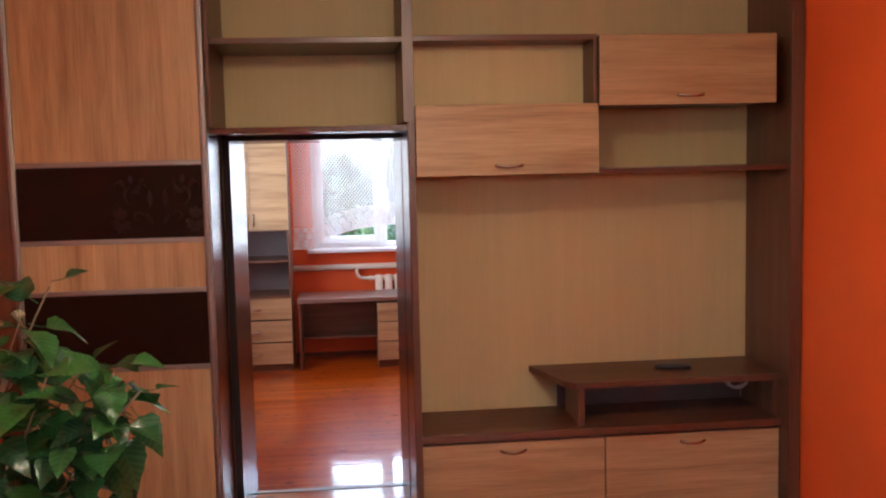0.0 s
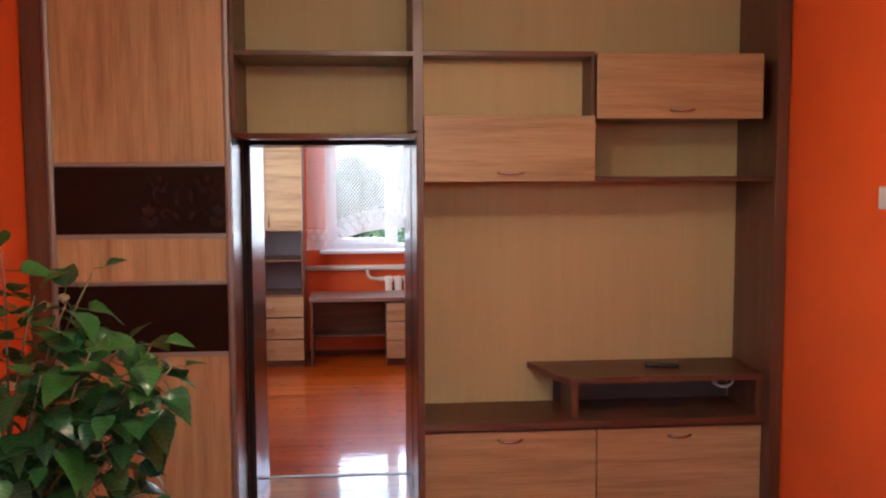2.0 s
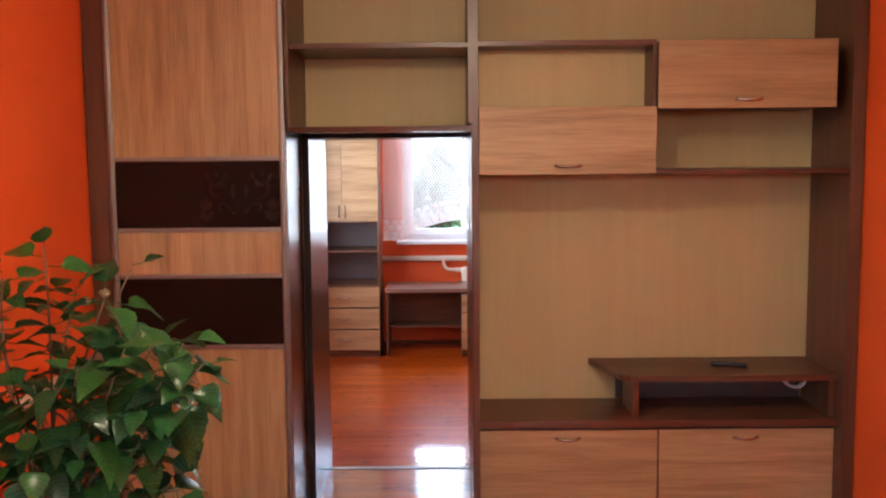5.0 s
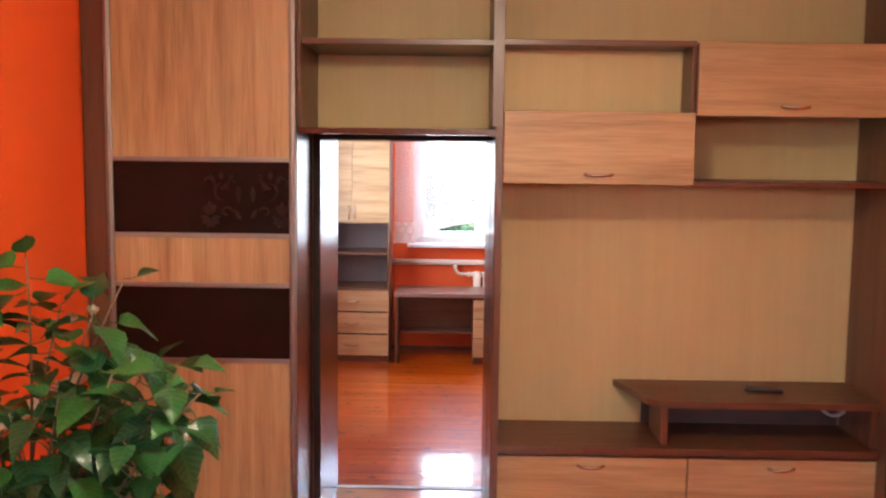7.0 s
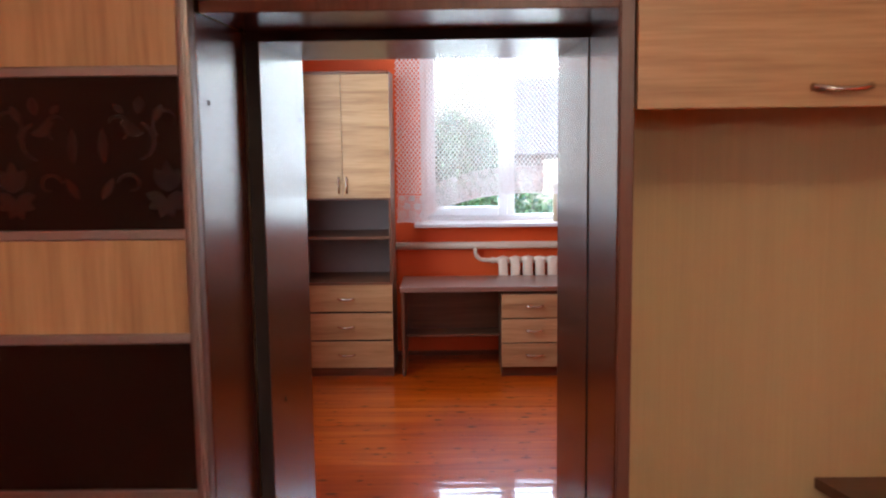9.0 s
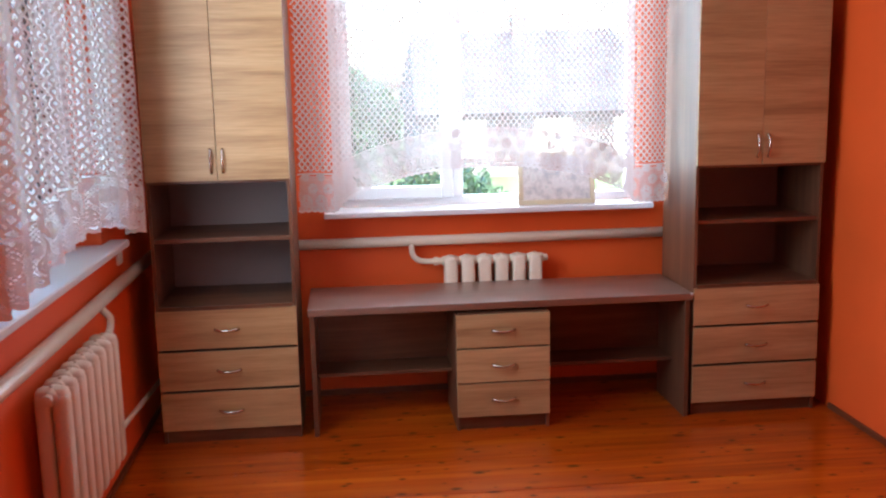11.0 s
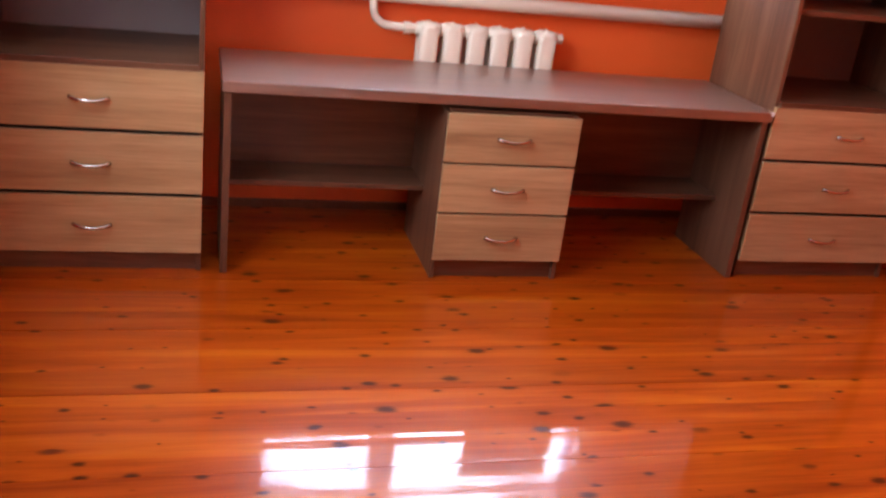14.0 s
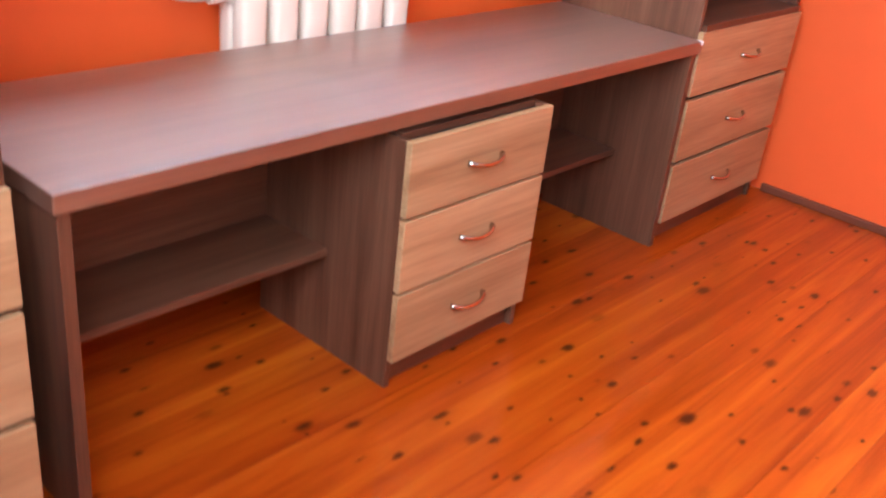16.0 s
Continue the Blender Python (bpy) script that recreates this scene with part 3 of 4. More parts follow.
for side in (1, -1):
    part("printed_ornament", ornament(side), ornament_mat, dr, "faint satin floral print")["kind"] = "stuff"

br = thing("bridge_shelf", (0.05, 4.5, PT), "open shelf unit bridging the passage, beige back", "shelf", G)
part("lintel_board", box(-0.371, 0.4585, F, 4.70, 2.205, 2.230, bevel=0.002), gloss_z, br, "glossy dark walnut board")
part("shelf", box(-0.354, 0.444, F + 0.002, B, 2.576, 2.600, bevel=0.002), dark_x, br)
open_back(br, -0.354, 0.444, 2.234, CEIL - 0.005)
part("niche_floor", box(-0.354, 0.444, 4.701, B, 2.222, 2.230), dark_x, br)
part("divider", box(0.463, 0.492, F, 4.712, FL, 2.24, bevel=0.002), dark_z, br, "dark walnut upright divider")
part("divider", box(0.444, 0.492, F - 0.001, B + 0.01, 2.24, CEIL - 0.005, bevel=0.002), dark_z, br, "dark walnut upright divider")
part("divider_facing", box(0.459, 0.463, F + 0.004, 4.70, FL, 2.24, bevel=0.001), gloss_z, br, "glossy dark walnut facing board")
# near-black strips over the lining's front edges where unit meets it, to keep them dark
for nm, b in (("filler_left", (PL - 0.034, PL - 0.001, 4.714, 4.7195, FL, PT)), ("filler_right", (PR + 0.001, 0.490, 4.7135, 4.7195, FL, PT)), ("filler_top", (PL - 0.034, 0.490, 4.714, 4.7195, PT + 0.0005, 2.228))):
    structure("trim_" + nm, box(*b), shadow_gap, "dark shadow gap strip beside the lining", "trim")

for yy, zz, hh in ((4.347, 2.03, -0.371), (5.32, 2.00, PL), (4.91, 1.24, PL)):
    structure("trim_screw_cap", tube([(hh - 0.001, yy, zz), (hh + 0.002, yy, zz)], 0.006, 10), shadow_gap, "small dark screw cap in the lining", "screw cap")
wu = thing("wall_unit_frame", (1.3, 4.5, FL), "dark walnut frame boards over beige wallpaper", "wall unit", G)
part("end_panel", box(2.172, 2.230, F, B + 0.01, FL, CEIL - 0.005, bevel=0.002), dark_z, wu)
open_back(wu, 0.490, 2.172, 0.80, CEIL - 0.005)
part("upper_shelf", box(0.490, 1.292, F + 0.006, B, 2.580, 2.604, bevel=0.002), dark_x, wu)
part("upright", box(1.275, 1.292, F + 0.006, 4.50, 2.312, 2.580, bevel=0.002), dark_z, wu)
part("niche_back", box(0.493, 1.275, 4.490, 4.500, 2.310, 2.580), beige, wu, "beige textured wallpaper back")
part("lower_shelf", box(1.292, 2.172, F + 0.02, B, 2.000, 2.022, bevel=0.002), dark_x, wu)


def wall_cabinet(x0, x1, z0, z1, hx, label):
    c = thing("wall_cabinet", ((x0 + x1) / 2, 4.5, z0), label, "cabinet", "flap wall cabinets")
    part("body", box(x0 + 0.004, x1 - 0.004, F + 0.004, B - 0.02, z0 + 0.006, z1 - 0.004, bevel=0.002), dark_x, c, "dark walnut carcass")
    d = part("door", box(x0 + 0.002, x1 - 0.002, F - 0.016, F + 0.002, z0, z1, bevel=0.002), oak_x, c, "light oak flap door")
    bow_handle("handle", hx, F - 0.016, z0 + 0.040, 0.115, d)


wall_cabinet(0.492, 1.292, 2.006, 2.308, 0.893, "low light oak flap cabinet with a nickel handle")
wall_cabinet(1.294, 2.094, 2.296, 2.598, 1.700, "high light oak flap cabinet with a nickel handle")

wt = thing("worktop", (1.3, 4.6, 0.813), "long dark walnut worktop on base cabinets", "worktop", G)
part("board", box(0.492, 2.172, 4.362, B, 0.814, 0.848, bevel=0.002), dark_x, wt)
part("edge_band", box(0.493, 2.171, 4.355, 4.362, 0.8145, 0.8475, bevel=0.002), dark_x, wt)


def base_cabinet(x0, x1, label):
    c = thing("base_cabinet", ((x0 + x1) / 2, 4.5, FL), label, "cabinet", "base cabinets")
    part("body", box(x0 + 0.003, x1 - 0.003, 4.405, B, FL + 0.06, 0.814, bevel=0.002), dark_x, c, "dark walnut carcass")
    part("plinth", box(x0 + 0.003, x1 - 0.003, 4.44, 4.46, FL, FL + 0.06), dark_x, c)
    d = part("door", box(x0 + 0.003, x1 - 0.003, 4.384, 4.403, FL + 0.065, 0.795, bevel=0.002), oak_x, c, "light oak flap door")
    bow_handle("handle", (x0 + x1) / 2 - 0.005, 4.384, 0.757, 0.115, d)


base_cabinet(0.490, 1.338, "light oak base cabinet with a nickel handle")
base_cabinet(1.338, 2.172, "light oak base cabinet beside the end panel")

tv = thing("tv_shelf", (1.6, 4.5, 0.848), "dark walnut raised TV shelf with a clipped corner", "shelf", G)
bm = bmesh.new()
outline = [(2.171, B - 0.002), (2.171, 4.365), (1.24, 4.365), (1.20, 4.372), (1.172, 4.392), (1.155, 4.42), (1.062, B - 0.002)]
lo = [bm.verts.new((x, y, 1.028)) for x, y in outline]
hi = [bm.verts.new((x, y, 1.057)) for x, y in outline]
bm.faces.new(lo[::-1])
bm.faces.new(hi)
for i in range(len(lo)):
    j = (i + 1) % len(lo)
    bm.faces.new((lo[i], lo[j], hi[j], hi[i]))
part("top_board", bm, dark_x, tv)
part("support", box(1.222, 1.250, 4.41, B - 0.09, 0.848, 1.028, bevel=0.002), dark_z, tv)
# dark panel set before the wallpaper, added to keep this recess dark
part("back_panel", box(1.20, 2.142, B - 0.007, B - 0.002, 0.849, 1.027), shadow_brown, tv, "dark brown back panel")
part("side_board", box(2.144, 2.171, 4.40, B - 0.02, 0.848, 1.028, bevel=0.002), dark_z, tv)

rc = thing("remote_control", (1.72, 4.57, 1.057), "black plastic remote control lying on the TV shelf", "remote control")
bm = box(-0.085, 0.085, -0.022, 0.022, 0, 0.019, bevel=0.007)
bmesh.ops.transform(bm, matrix=Matrix.Translation((1.72, 4.57, 1.0575)) @ Matrix.Rotation(radians(-14), 4, "Z"), verts=bm.verts)
part("body", bm, black_plastic, rc, "", True)
bm = bmesh.new()
for i in range(7):
    for j in range(3):
        box(-0.06 + i * 0.018, -0.05 + i * 0.018, -0.014 + j * 0.011, -0.007 + j * 0.011, 0.018, 0.0205, bm=bm)
bmesh.ops.transform(bm, matrix=Matrix.Translation((1.72, 4.57, 1.0575)) @ Matrix.Rotation(radians(-14), 4, "Z"), verts=bm.verts)
part("buttons", bm, paint("grey_rubber", (0.10, 0.10, 0.10), 0.6), rc, "grey rubber keys")

ps = thing("power_strip", (1.75, B - 0.02, 0.98), "white socket strip on the wall under the shelf", "power strip")
part("body", box(1.60, 1.84, B - 0.035, B - 0.001, 0.975, 1.022, bevel=0.005), white_plastic, ps)
for i in range(3):
    part("socket", tube([(1.655 + i * 0.065, B - 0.036, 0.998), (1.655 + i * 0.065, B - 0.0345, 0.998)], 0.019, 18), grey_sill, ps, "round recessed socket")
cc = thing("cable_coil", (2.08, 4.62, 0.848), "coiled white cable leaning under the TV shelf", "cable")
bm = bmesh.new()
for k in range(3):
    tube([(2.075 + 0.054 * math.cos(a) * (1 - 0.06 * k), 4.66 - 0.012 * k, 0.965 + 0.036 * math.sin(a)) for a in (2 * math.pi * i / 20 for i in range(21))], 0.006, 6, bm)
part("cable", bm, white_plastic, cc, "", True)

sw = thing("light_switch", (X1, 3.45, 1.95), "white rocker light switch on the orange wall", "light switch")
part("plate", box(X1 - 0.012, X1, 3.405, 3.495, 1.905, 1.995, bevel=0.004), white_plastic, sw)
part("rocker", box(X1 - 0.017, X1 - 0.011, 3.42, 3.48, 1.92, 1.98, bevel=0.002), white_plastic, sw)

hp = thing("heating_pipe", (X0, 3, 1.21), "cream painted heating pipe along the orange wall", "pipe")
part("pipe", tube([(X0 + 0.05, BACK, 1.21), (X0 + 0.05, 3.3, 1.21), (X0 + 0.05, 4.20, 1.21)], 0.026, 14), cream, hp, "", True)
for y in (0.0, 2.2, 3.9):
    part("bracket", box(X0, X0 + 0.05, y, y + 0.02, 1.20, 1.22), cream, hp)

# ---- second room: cabinets and desk ----
D0 = 9.735


def tall_cabinet(x0, x1, label, group):
    c = thing("tall_cabinet", ((x0 + x1) / 2, 10.0, 0), label, "cabinet", group)
    back, s = 10.285, 0.018
    for a in (x0, x1 - s):
        part("side_panel", box(a, a + s, D0 + 0.016, back, 0, 2.385, bevel=0.0015), desk_z, c, "brown walnut side")
    part("top_panel", box(x0 + s, x1 - s, D0 - 0.004, back, 2.365, 2.386, bevel=0.0015), desk_x, c)
    for nm, z, f in (("shelf", 1.402, 0.02), ("shelf", 1.092, 0.03), ("shelf", 0.735, 0.0), ("bottom_panel", 0.062, 0.02)):
        part(nm, box(x0 + s, x1 - s, D0 + f, back, z, z + 0.022, bevel=0.0015), desk_x, c)
    part("back_panel", box(x0 + s, x1 - s, back - 0.006, back, 0.06, 2.365), paint("grey_back_board", (0.24, 0.19, 0.19), 0.6), c, "grey-brown back board")
    part("plinth", box(x0 + s, x1 - s, D0 + 0.03, D0 + 0.045, 0, 0.062), desk_x, c)
    # black block in the carcass puts the dark of the drawer gaps into colour
    part("drawer_gap_fill", box(x0 + s, x1 - s, D0 + 0.022, back - 0.01, 0.085, 0.730), black_plastic, c, "solid black fill that darkens the gaps between drawers")
    mid = (x0 + x1) / 2
    for a, b, hx in ((x0, mid - 0.0015, mid - 0.030), (mid + 0.0015, x1, mid + 0.030)):
        d = part("door", box(a, b, D0 - 0.003, D0 + 0.015, 1.418, 2.362, bevel=0.0015), oak_x, c, "light oak door")
        bow_handle("handle", hx, D0 - 0.003, 1.520, 0.125, d, True)
    for z0, z1 in ((0.075, 0.285), (0.300, 0.510), (0.525, 0.735)):
        d = part("drawer", box(x0, x1, D0 - 0.003, D0 + 0.015, z0, z1, bevel=0.0015), oak_x, c, "light oak drawer front")
        bow_handle("handle", mid, D0 - 0.003, (z0 + z1) / 2, 0.125, d)
    return c


CABS = "pair of tall cabinets"
tall_cabinet(-1.098, -0.362, "tall light oak cabinet with open shelves, beside the desk", CABS)
tall_cabinet(1.828, 2.556, "tall light oak cabinet with open shelves, by the wall", CABS)

dk = thing("desk", (0.76, 10.0, 0), "long brown walnut desk with an oak drawer pedestal", "desk")
DX, DE, DF = -0.303, 1.818, 9.722
part("desktop", box(DX, DE, DF, 10.285, 0.675, 0.714, bevel=0.003), desk_top, dk)
part("corner_cap", box(DE - 0.014, DE + 0.001, DF - 0.001, DF + 0.014, 0.701, 0.7155, bevel=0.002), white_plastic, dk, "small white corner cap")
for a in (DX + 0.008, DE - 0.040):
    part("side_panel", box(a, a + 0.026, DF + 0.008, 10.20, 0, 0.675, bevel=0.002), desk_z, dk)
for a in (0.488, 0.984):
    part("pedestal_side", box(a, a + 0.018, 9.702, 10.20, 0, 0.655, bevel=0.0015), desk_z, dk)
part("pedestal_rail", box(0.506, 0.984, 9.73, 10.20, 0.643, 0.660), desk_x, dk)
# the pedestal's gaps are darkened by a black block too
part("drawer_gap_fill", box(0.506, 0.984, 9.712, 10.19, 0.080, 0.642), black_plastic, dk, "solid black fill that darkens the gaps between drawers")
part("plinth", box(0.506, 0.984, 9.722, 9.738, 0, 0.075), desk_x, dk)
for a, b in ((DX + 0.034, 0.488), (1.002, DE - 0.040)):
    part("back_panel", box(a, b, 10.18, 10.196, 0.28, 0.675), desk_x, dk)
    part("shelf", box(a, b, 9.935, 10.180, 0.272, 0.292, bevel=0.002), desk_x, dk)
for z0, z1 in ((0.082, 0.268), (0.277, 0.463), (0.472, 0.655)):
    d = part("drawer", box(0.489, 1.001, 9.682, 9.701, z0, z1, bevel=0.0015), oak_x, dk, "light oak drawer front")
    bow_handle("handle", 0.745, 9.682, (z0 + z1) / 2 + 0.004, 0.125, d)


# ---- heating ----
def radiator(at, count, label, turn):
    """Cast-iron column radiator along local x, its back towards +y."""
    r = thing("radiator", (0, 0, 0), label, "radiator")
    pitch = 0.103
    for i in range(count):
        bm = bmesh.new()
        x = (i - (count - 1) / 2) * pitch
        for y in (-0.030, 0.030):
            box(x - 0.039, x + 0.039, y - 0.027, y + 0.027, 0.03, 0.555, 0.015, bm)
        for z in (0.545, 0.045):
            tube([(x - pitch / 2, 0, z), (x - 0.032, 0, z), (x + 0.032, 0, z), (x + pitch / 2, 0, z)], [0.026, 0.031, 0.031, 0.026], 12, bm)
            box(x - 0.036, x + 0.036, -0.056, 0.056, z - 0.036, z + 0.030, 0.020, bm)
        tube([(x, 0, 0.565), (x, 0, 0.583)], [0.012, 0.007], 8, bm)
        part("section", bm, cream, r, "", True)
    for s in (-1, 1):
        x = s * (count * pitch / 2)
        part("end_plug", tube([(x, 0, 0.545), (x + s * 0.026, 0, 0.545)], 0.021, 8), cream, r)
        x = s * pitch * (count / 2 - 1)
        part("wall_hook", box(x - 0.008, x + 0.008, 0.03, 0.10, 0.06, 0.085), cream, r)
    r.matrix_world = Matrix.Translation(at) @ Matrix.Rotation(radians(turn), 4, "Z")
    return r


radiator((0.795, 10.358, 0.288), 6, "cream cast-iron radiator behind the desk", 0)
radiator((R0 + 0.105, 8.44, 0.288), 8, "cream cast-iron radiator under the side window", 90)

p1 = thing("heating_pipe", (0.7, FAR, 0.97), "thick cream heating pipe under the window", "pipe")
part("pipe", tube([(R0 + 0.04, FAR - 0.055, 0.957), (R1, FAR - 0.055, 0.957)], 0.031, 16), cream, p1, "", True)
part("branch", tube([(0.305, FAR - 0.06, 0.945)] + arc((0.375, FAR - 0.08, 0.905), 0.070, 180, 270, 8, "xz") + [(0.40, FAR - 0.09, 0.834), (0.49, 10.358, 0.833)], 0.017, 12), cream, p1, "", True)
part("valve", tube([(0.435, 10.36, 0.833), (0.462, 10.36, 0.833)], 0.026, 8), cream, p1)
p2 = thing("heating_pipe", (R0, 9.0, 0.97), "thick cream heating pipe along the side wall", "pipe")
part("pipe", tube([(R0 + 0.045, WALL_B, 0.955), (R0 + 0.045, FAR - 0.03, 0.955)], 0.031, 16), cream, p2, "", True)
part("branch", tube([(R0 + 0.06, 8.98, 0.94)] + arc((R0 + 0.10, 8.92, 0.895), 0.058, 0, -90, 6, "yz") + [(R0 + 0.13, 8.85, 0.840)], 0.016, 12), cream, p2, "", True)
p3 = thing("return_pipe", (R0, 9.4, 0.2), "thin cream return pipe low on the side wall", "pipe")
part("pipe", tube([(R0 + 0.12, 8.85, 0.325), (R0 + 0.10, 8.93, 0.322), (R0 + 0.06, 8.97, 0.32), (R0 + 0.05, 9.1, 0.30), (R0 + 0.05, FAR - 0.02, 0.215)], 0.014, 10), cream, p3, "", True)
part("valve", tube([(R0 + 0.10, 8.905, 0.325), (R0 + 0.10, 8.955, 0.325)], 0.024, 8), cream, p3)

so = thing("wall_socket", (R0, 9.62, 1.10), "white wall socket beside the side window sill", "socket")
part("plate", box(R0, R0 + 0.014, 9.575, 9.665, 1.02, 1.11, bevel=0.004), white_plastic, so)

pf = thing("picture_frame", (1.19, 10.36, 1.153), "framed faded picture leaning on the window sill", "picture")
tilt = Matrix.Translation((1.195, 10.36, 1.154)) @ Matrix.Rotation(radians(-9), 4, "X")
for b in ((-0.235, 0.235, 0, 0.02, 0, 0.03), (-0.235, 0.235, 0, 0.02, 0.29, 0.32), (-0.235, -0.205, 0, 0.02, 0.03, 0.29), (0.205, 0.235, 0, 0.02, 0.03, 0.29)):
    bm = box(*b, bevel=0.004)
    bmesh.ops.transform(bm, matrix=tilt, verts=bm.verts)
    part("frame_bar", bm, paint("pale_gold_frame", (0.55, 0.45, 0.30), 0.4), pf)
bm = box(-0.207, 0.207, 0.008, 0.016, 0.028, 0.292)
bmesh.ops.transform(bm, matrix=tilt, verts=bm.verts)
part("print", bm, picture_mat, pf, "faded grey and pink print")


# ---- lace curtains ----
def lace_curtain(place, width, top, hem, border, pitch, parent):
    """place(u, z) lays the cloth out in folds; hem(u) is its lower edge."""
    def ribbon(bm, pts, half):
        prev = None
        for i, (u, z) in enumerate(pts):
            a, b = pts[max(i - 1, 0)], pts[min(i + 1, len(pts) - 1)]
            d = Vector((b[0] - a[0], b[1] - a[1]))
            if d.length < 1e-6:
                continue
            n = Vector((-d.y, d.x)).normalized() * half
            pair = (bm.verts.new(place(u + n.x, z + n.y)), bm.verts.new(place(u - n.x, z - n.y)))
            if prev:
                bm.faces.new((prev[0], prev[1], pair[1], pair[0]))
            prev = pair

    def lattice(pitch_, half, low, high, step):
        bm = bmesh.new()
        span = top - min(hem(0), hem(width / 2), hem(width)) + 0.1
        for sgn in (1, -1):
            k = -int(span / pitch_) - 1
            while k * pitch_ < width + span:
                run, s = [], 0.0
                while s <= span:
                    u, z = (k * pitch_ + s * 0.8, top - s) if sgn > 0 else (width - k * pitch_ - s * 0.8, top - s)
                    if 0 <= u <= width and low(u) <= z <= high(u):
                        run.append((u, z))
                    elif run:
                        if len(run) > 1:
                            ribbon(bm, run, half)
                        run = []
                    s += step
                if len(run) > 1:
                    ribbon(bm, run, half)
                k += 1
        return bm

    part("net", lattice(pitch, 0.0043, lambda u: hem(u) + border, lambda u: top, 0.022), lace, parent)
    part("fine_net", lattice(pitch * 0.42, 0.0022, hem, lambda u: hem(u) + border, 0.016), lace, parent)
    bm = bmesh.new()
    n = int(width / 0.085)
    for i in range(n):
        u = (i + 0.5) * width / n
        for row, r in ((0.055, 0.030), (0.125, 0.026), (0.19, 0.02)):
            if row + r > border:
                continue
            uu = u + (0.04 if row > 0.1 and row < 0.16 else 0)
            for q in (r, r * 0.45):
                ribbon(bm, [(uu + q * math.cos(a), hem(u) + row + q * math.sin(a)) for a in (2 * math.pi * j / 14 for j in range(15))], 0.0042)
            for j in range(6):
                a = 2 * math.pi * j / 6
                ribbon(bm, [(uu + r * 0.5 * math.cos(a), hem(u) + row + r * 0.5 * math.sin(a)), (uu + r * math.cos(a), hem(u) + row + r * math.sin(a))], 0.006)
    veil, cols = bmesh.new(), []
    for i in range(int(width / 0.03) + 1):
        u = i * width / int(width / 0.03)
        cols.append([veil.verts.new(place(u, hem(u) + 0.004 + (top - hem(u)) * j / 12)) for j in range(13)])
    for a, b in zip(cols, cols[1:]):
        for j in range(12):
            veil.faces.new((a[j], b[j], b[j + 1], a[j + 1]))
    part("sheer_ground", veil, sheer, parent, "sheer white ground between the threads", True)
    part("flower_border", bm, lace_bright, parent, "white lace flowers")
    bm = bmesh.new()
    m = int(width / 0.035)
    pts = []
    for i in range(m * 6 + 1):
        u = width * i / (m * 6)
        pts.append((u, hem(u) - 0.012 * abs(math.sin(math.pi * i / 6)) + 0.006))
    ribbon(bm, pts, 0.008)
    ribbon(bm, [(u, hem(u) + border) for u, _ in pts[::3]], 0.005)
    ribbon(bm, [(u, hem(u) + 0.018) for u, _ in pts[::3]], 0.004)
    part("hem", bm, lace, parent, "scalloped hem")


c1 = thing("lace_curtain", (0.76, 10.20, 2.95), "white lace net curtain with an arched flowered hem", "curtain", "lace curtains")


def place_1(u, z):
    f = 0.5 + 0.5 * min(1.0, (2.95 - z) / 1.2)
    side = abs(u / 2.16 - 0.5) * 2
    return (-0.345 + u, 10.20 + f * (0.012 + 0.018 * side) * math.sin(u * 21 + 0.6 * math.sin(u * 5)), z)


lace_curtain(place_1, 2.16, 2.95, lambda u: 1.185 + 0.235 * math.sin(math.pi * min(max((u - 0.22) / 1.74, 0), 1)) ** 0.55, 0.21, 0.034, c1)
part("rail", box(-0.36, 1.825, 10.185, 10.215, 2.94, CEIL, bevel=0.003), white_plastic, c1, "white ceiling rail")
c2 = thing("lace_curtain", (R0 + 0.1, 8.6, 2.95), "white gathered lace curtain over the side window", "curtain", "lace curtains")


def place_2(u, z):
    f = 0.4 + 0.6 * min(1.0, (2.95 - z) / 1.2)
    return (R0 + 0.125 + f * 0.035 * math.sin(u * 30 + 1.3 * math.sin(u * 7)) + 0.01 * f * math.sin(u * 70), 7.55 + u * 0.86 + 0.02 * math.sin(u * 30 + 1.2), z)


lace_curtain(place_2, 2.48, 2.95, lambda u: 1.235 - 0.05 * max(0, (u - 2.0) / 0.48) + 0.10 * math.sin(math.pi * min(max((u - 0.3) / 1.9, 0), 1)), 0.21, 0.034, c2)
part("rail", box(R0 + 0.10, R0 + 0.13, 7.5, 9.72, 2.94, CEIL, bevel=0.003), white_plastic, c2, "white ceiling rail")

# ---- potted plant ----
pl = thing("potted_plant", (-0.86, 2.78, FL), "tall leafy green houseplant in a terracotta pot", "plant")
prof = [(0.0, 0.0), (0.15, 0.0), (0.165, 0.02), (0.205, 0.30), (0.225, 0.305), (0.228, 0.355), (0.210, 0.358), (0.203, 0.32)]
bm = bmesh.new()
rings = [[bm.verts.new((-0.86 + r * math.cos(a), 2.78 + r * math.sin(a), FL + z)) for a in (2 * math.pi * k / 32 for k in range(32))] for r, z in prof[1:]]
for a, b in zip(rings, rings[1:]):
    for k in range(32):
        bm.faces.new((a[k], a[(k + 1) % 32], b[(k + 1) % 32], b[k]))
bm.faces.new(rings[0][::-1])
part("pot", bm, terracotta, pl, "terracotta pot", True)
bm = tube([(-0.86, 2.78, FL + 0.30), (-0.86, 2.78, FL + 0.325)], 0.203, 28)
part("soil", bm, soil_mat, pl, "dark potting soil")
rnd = random.Random(11)


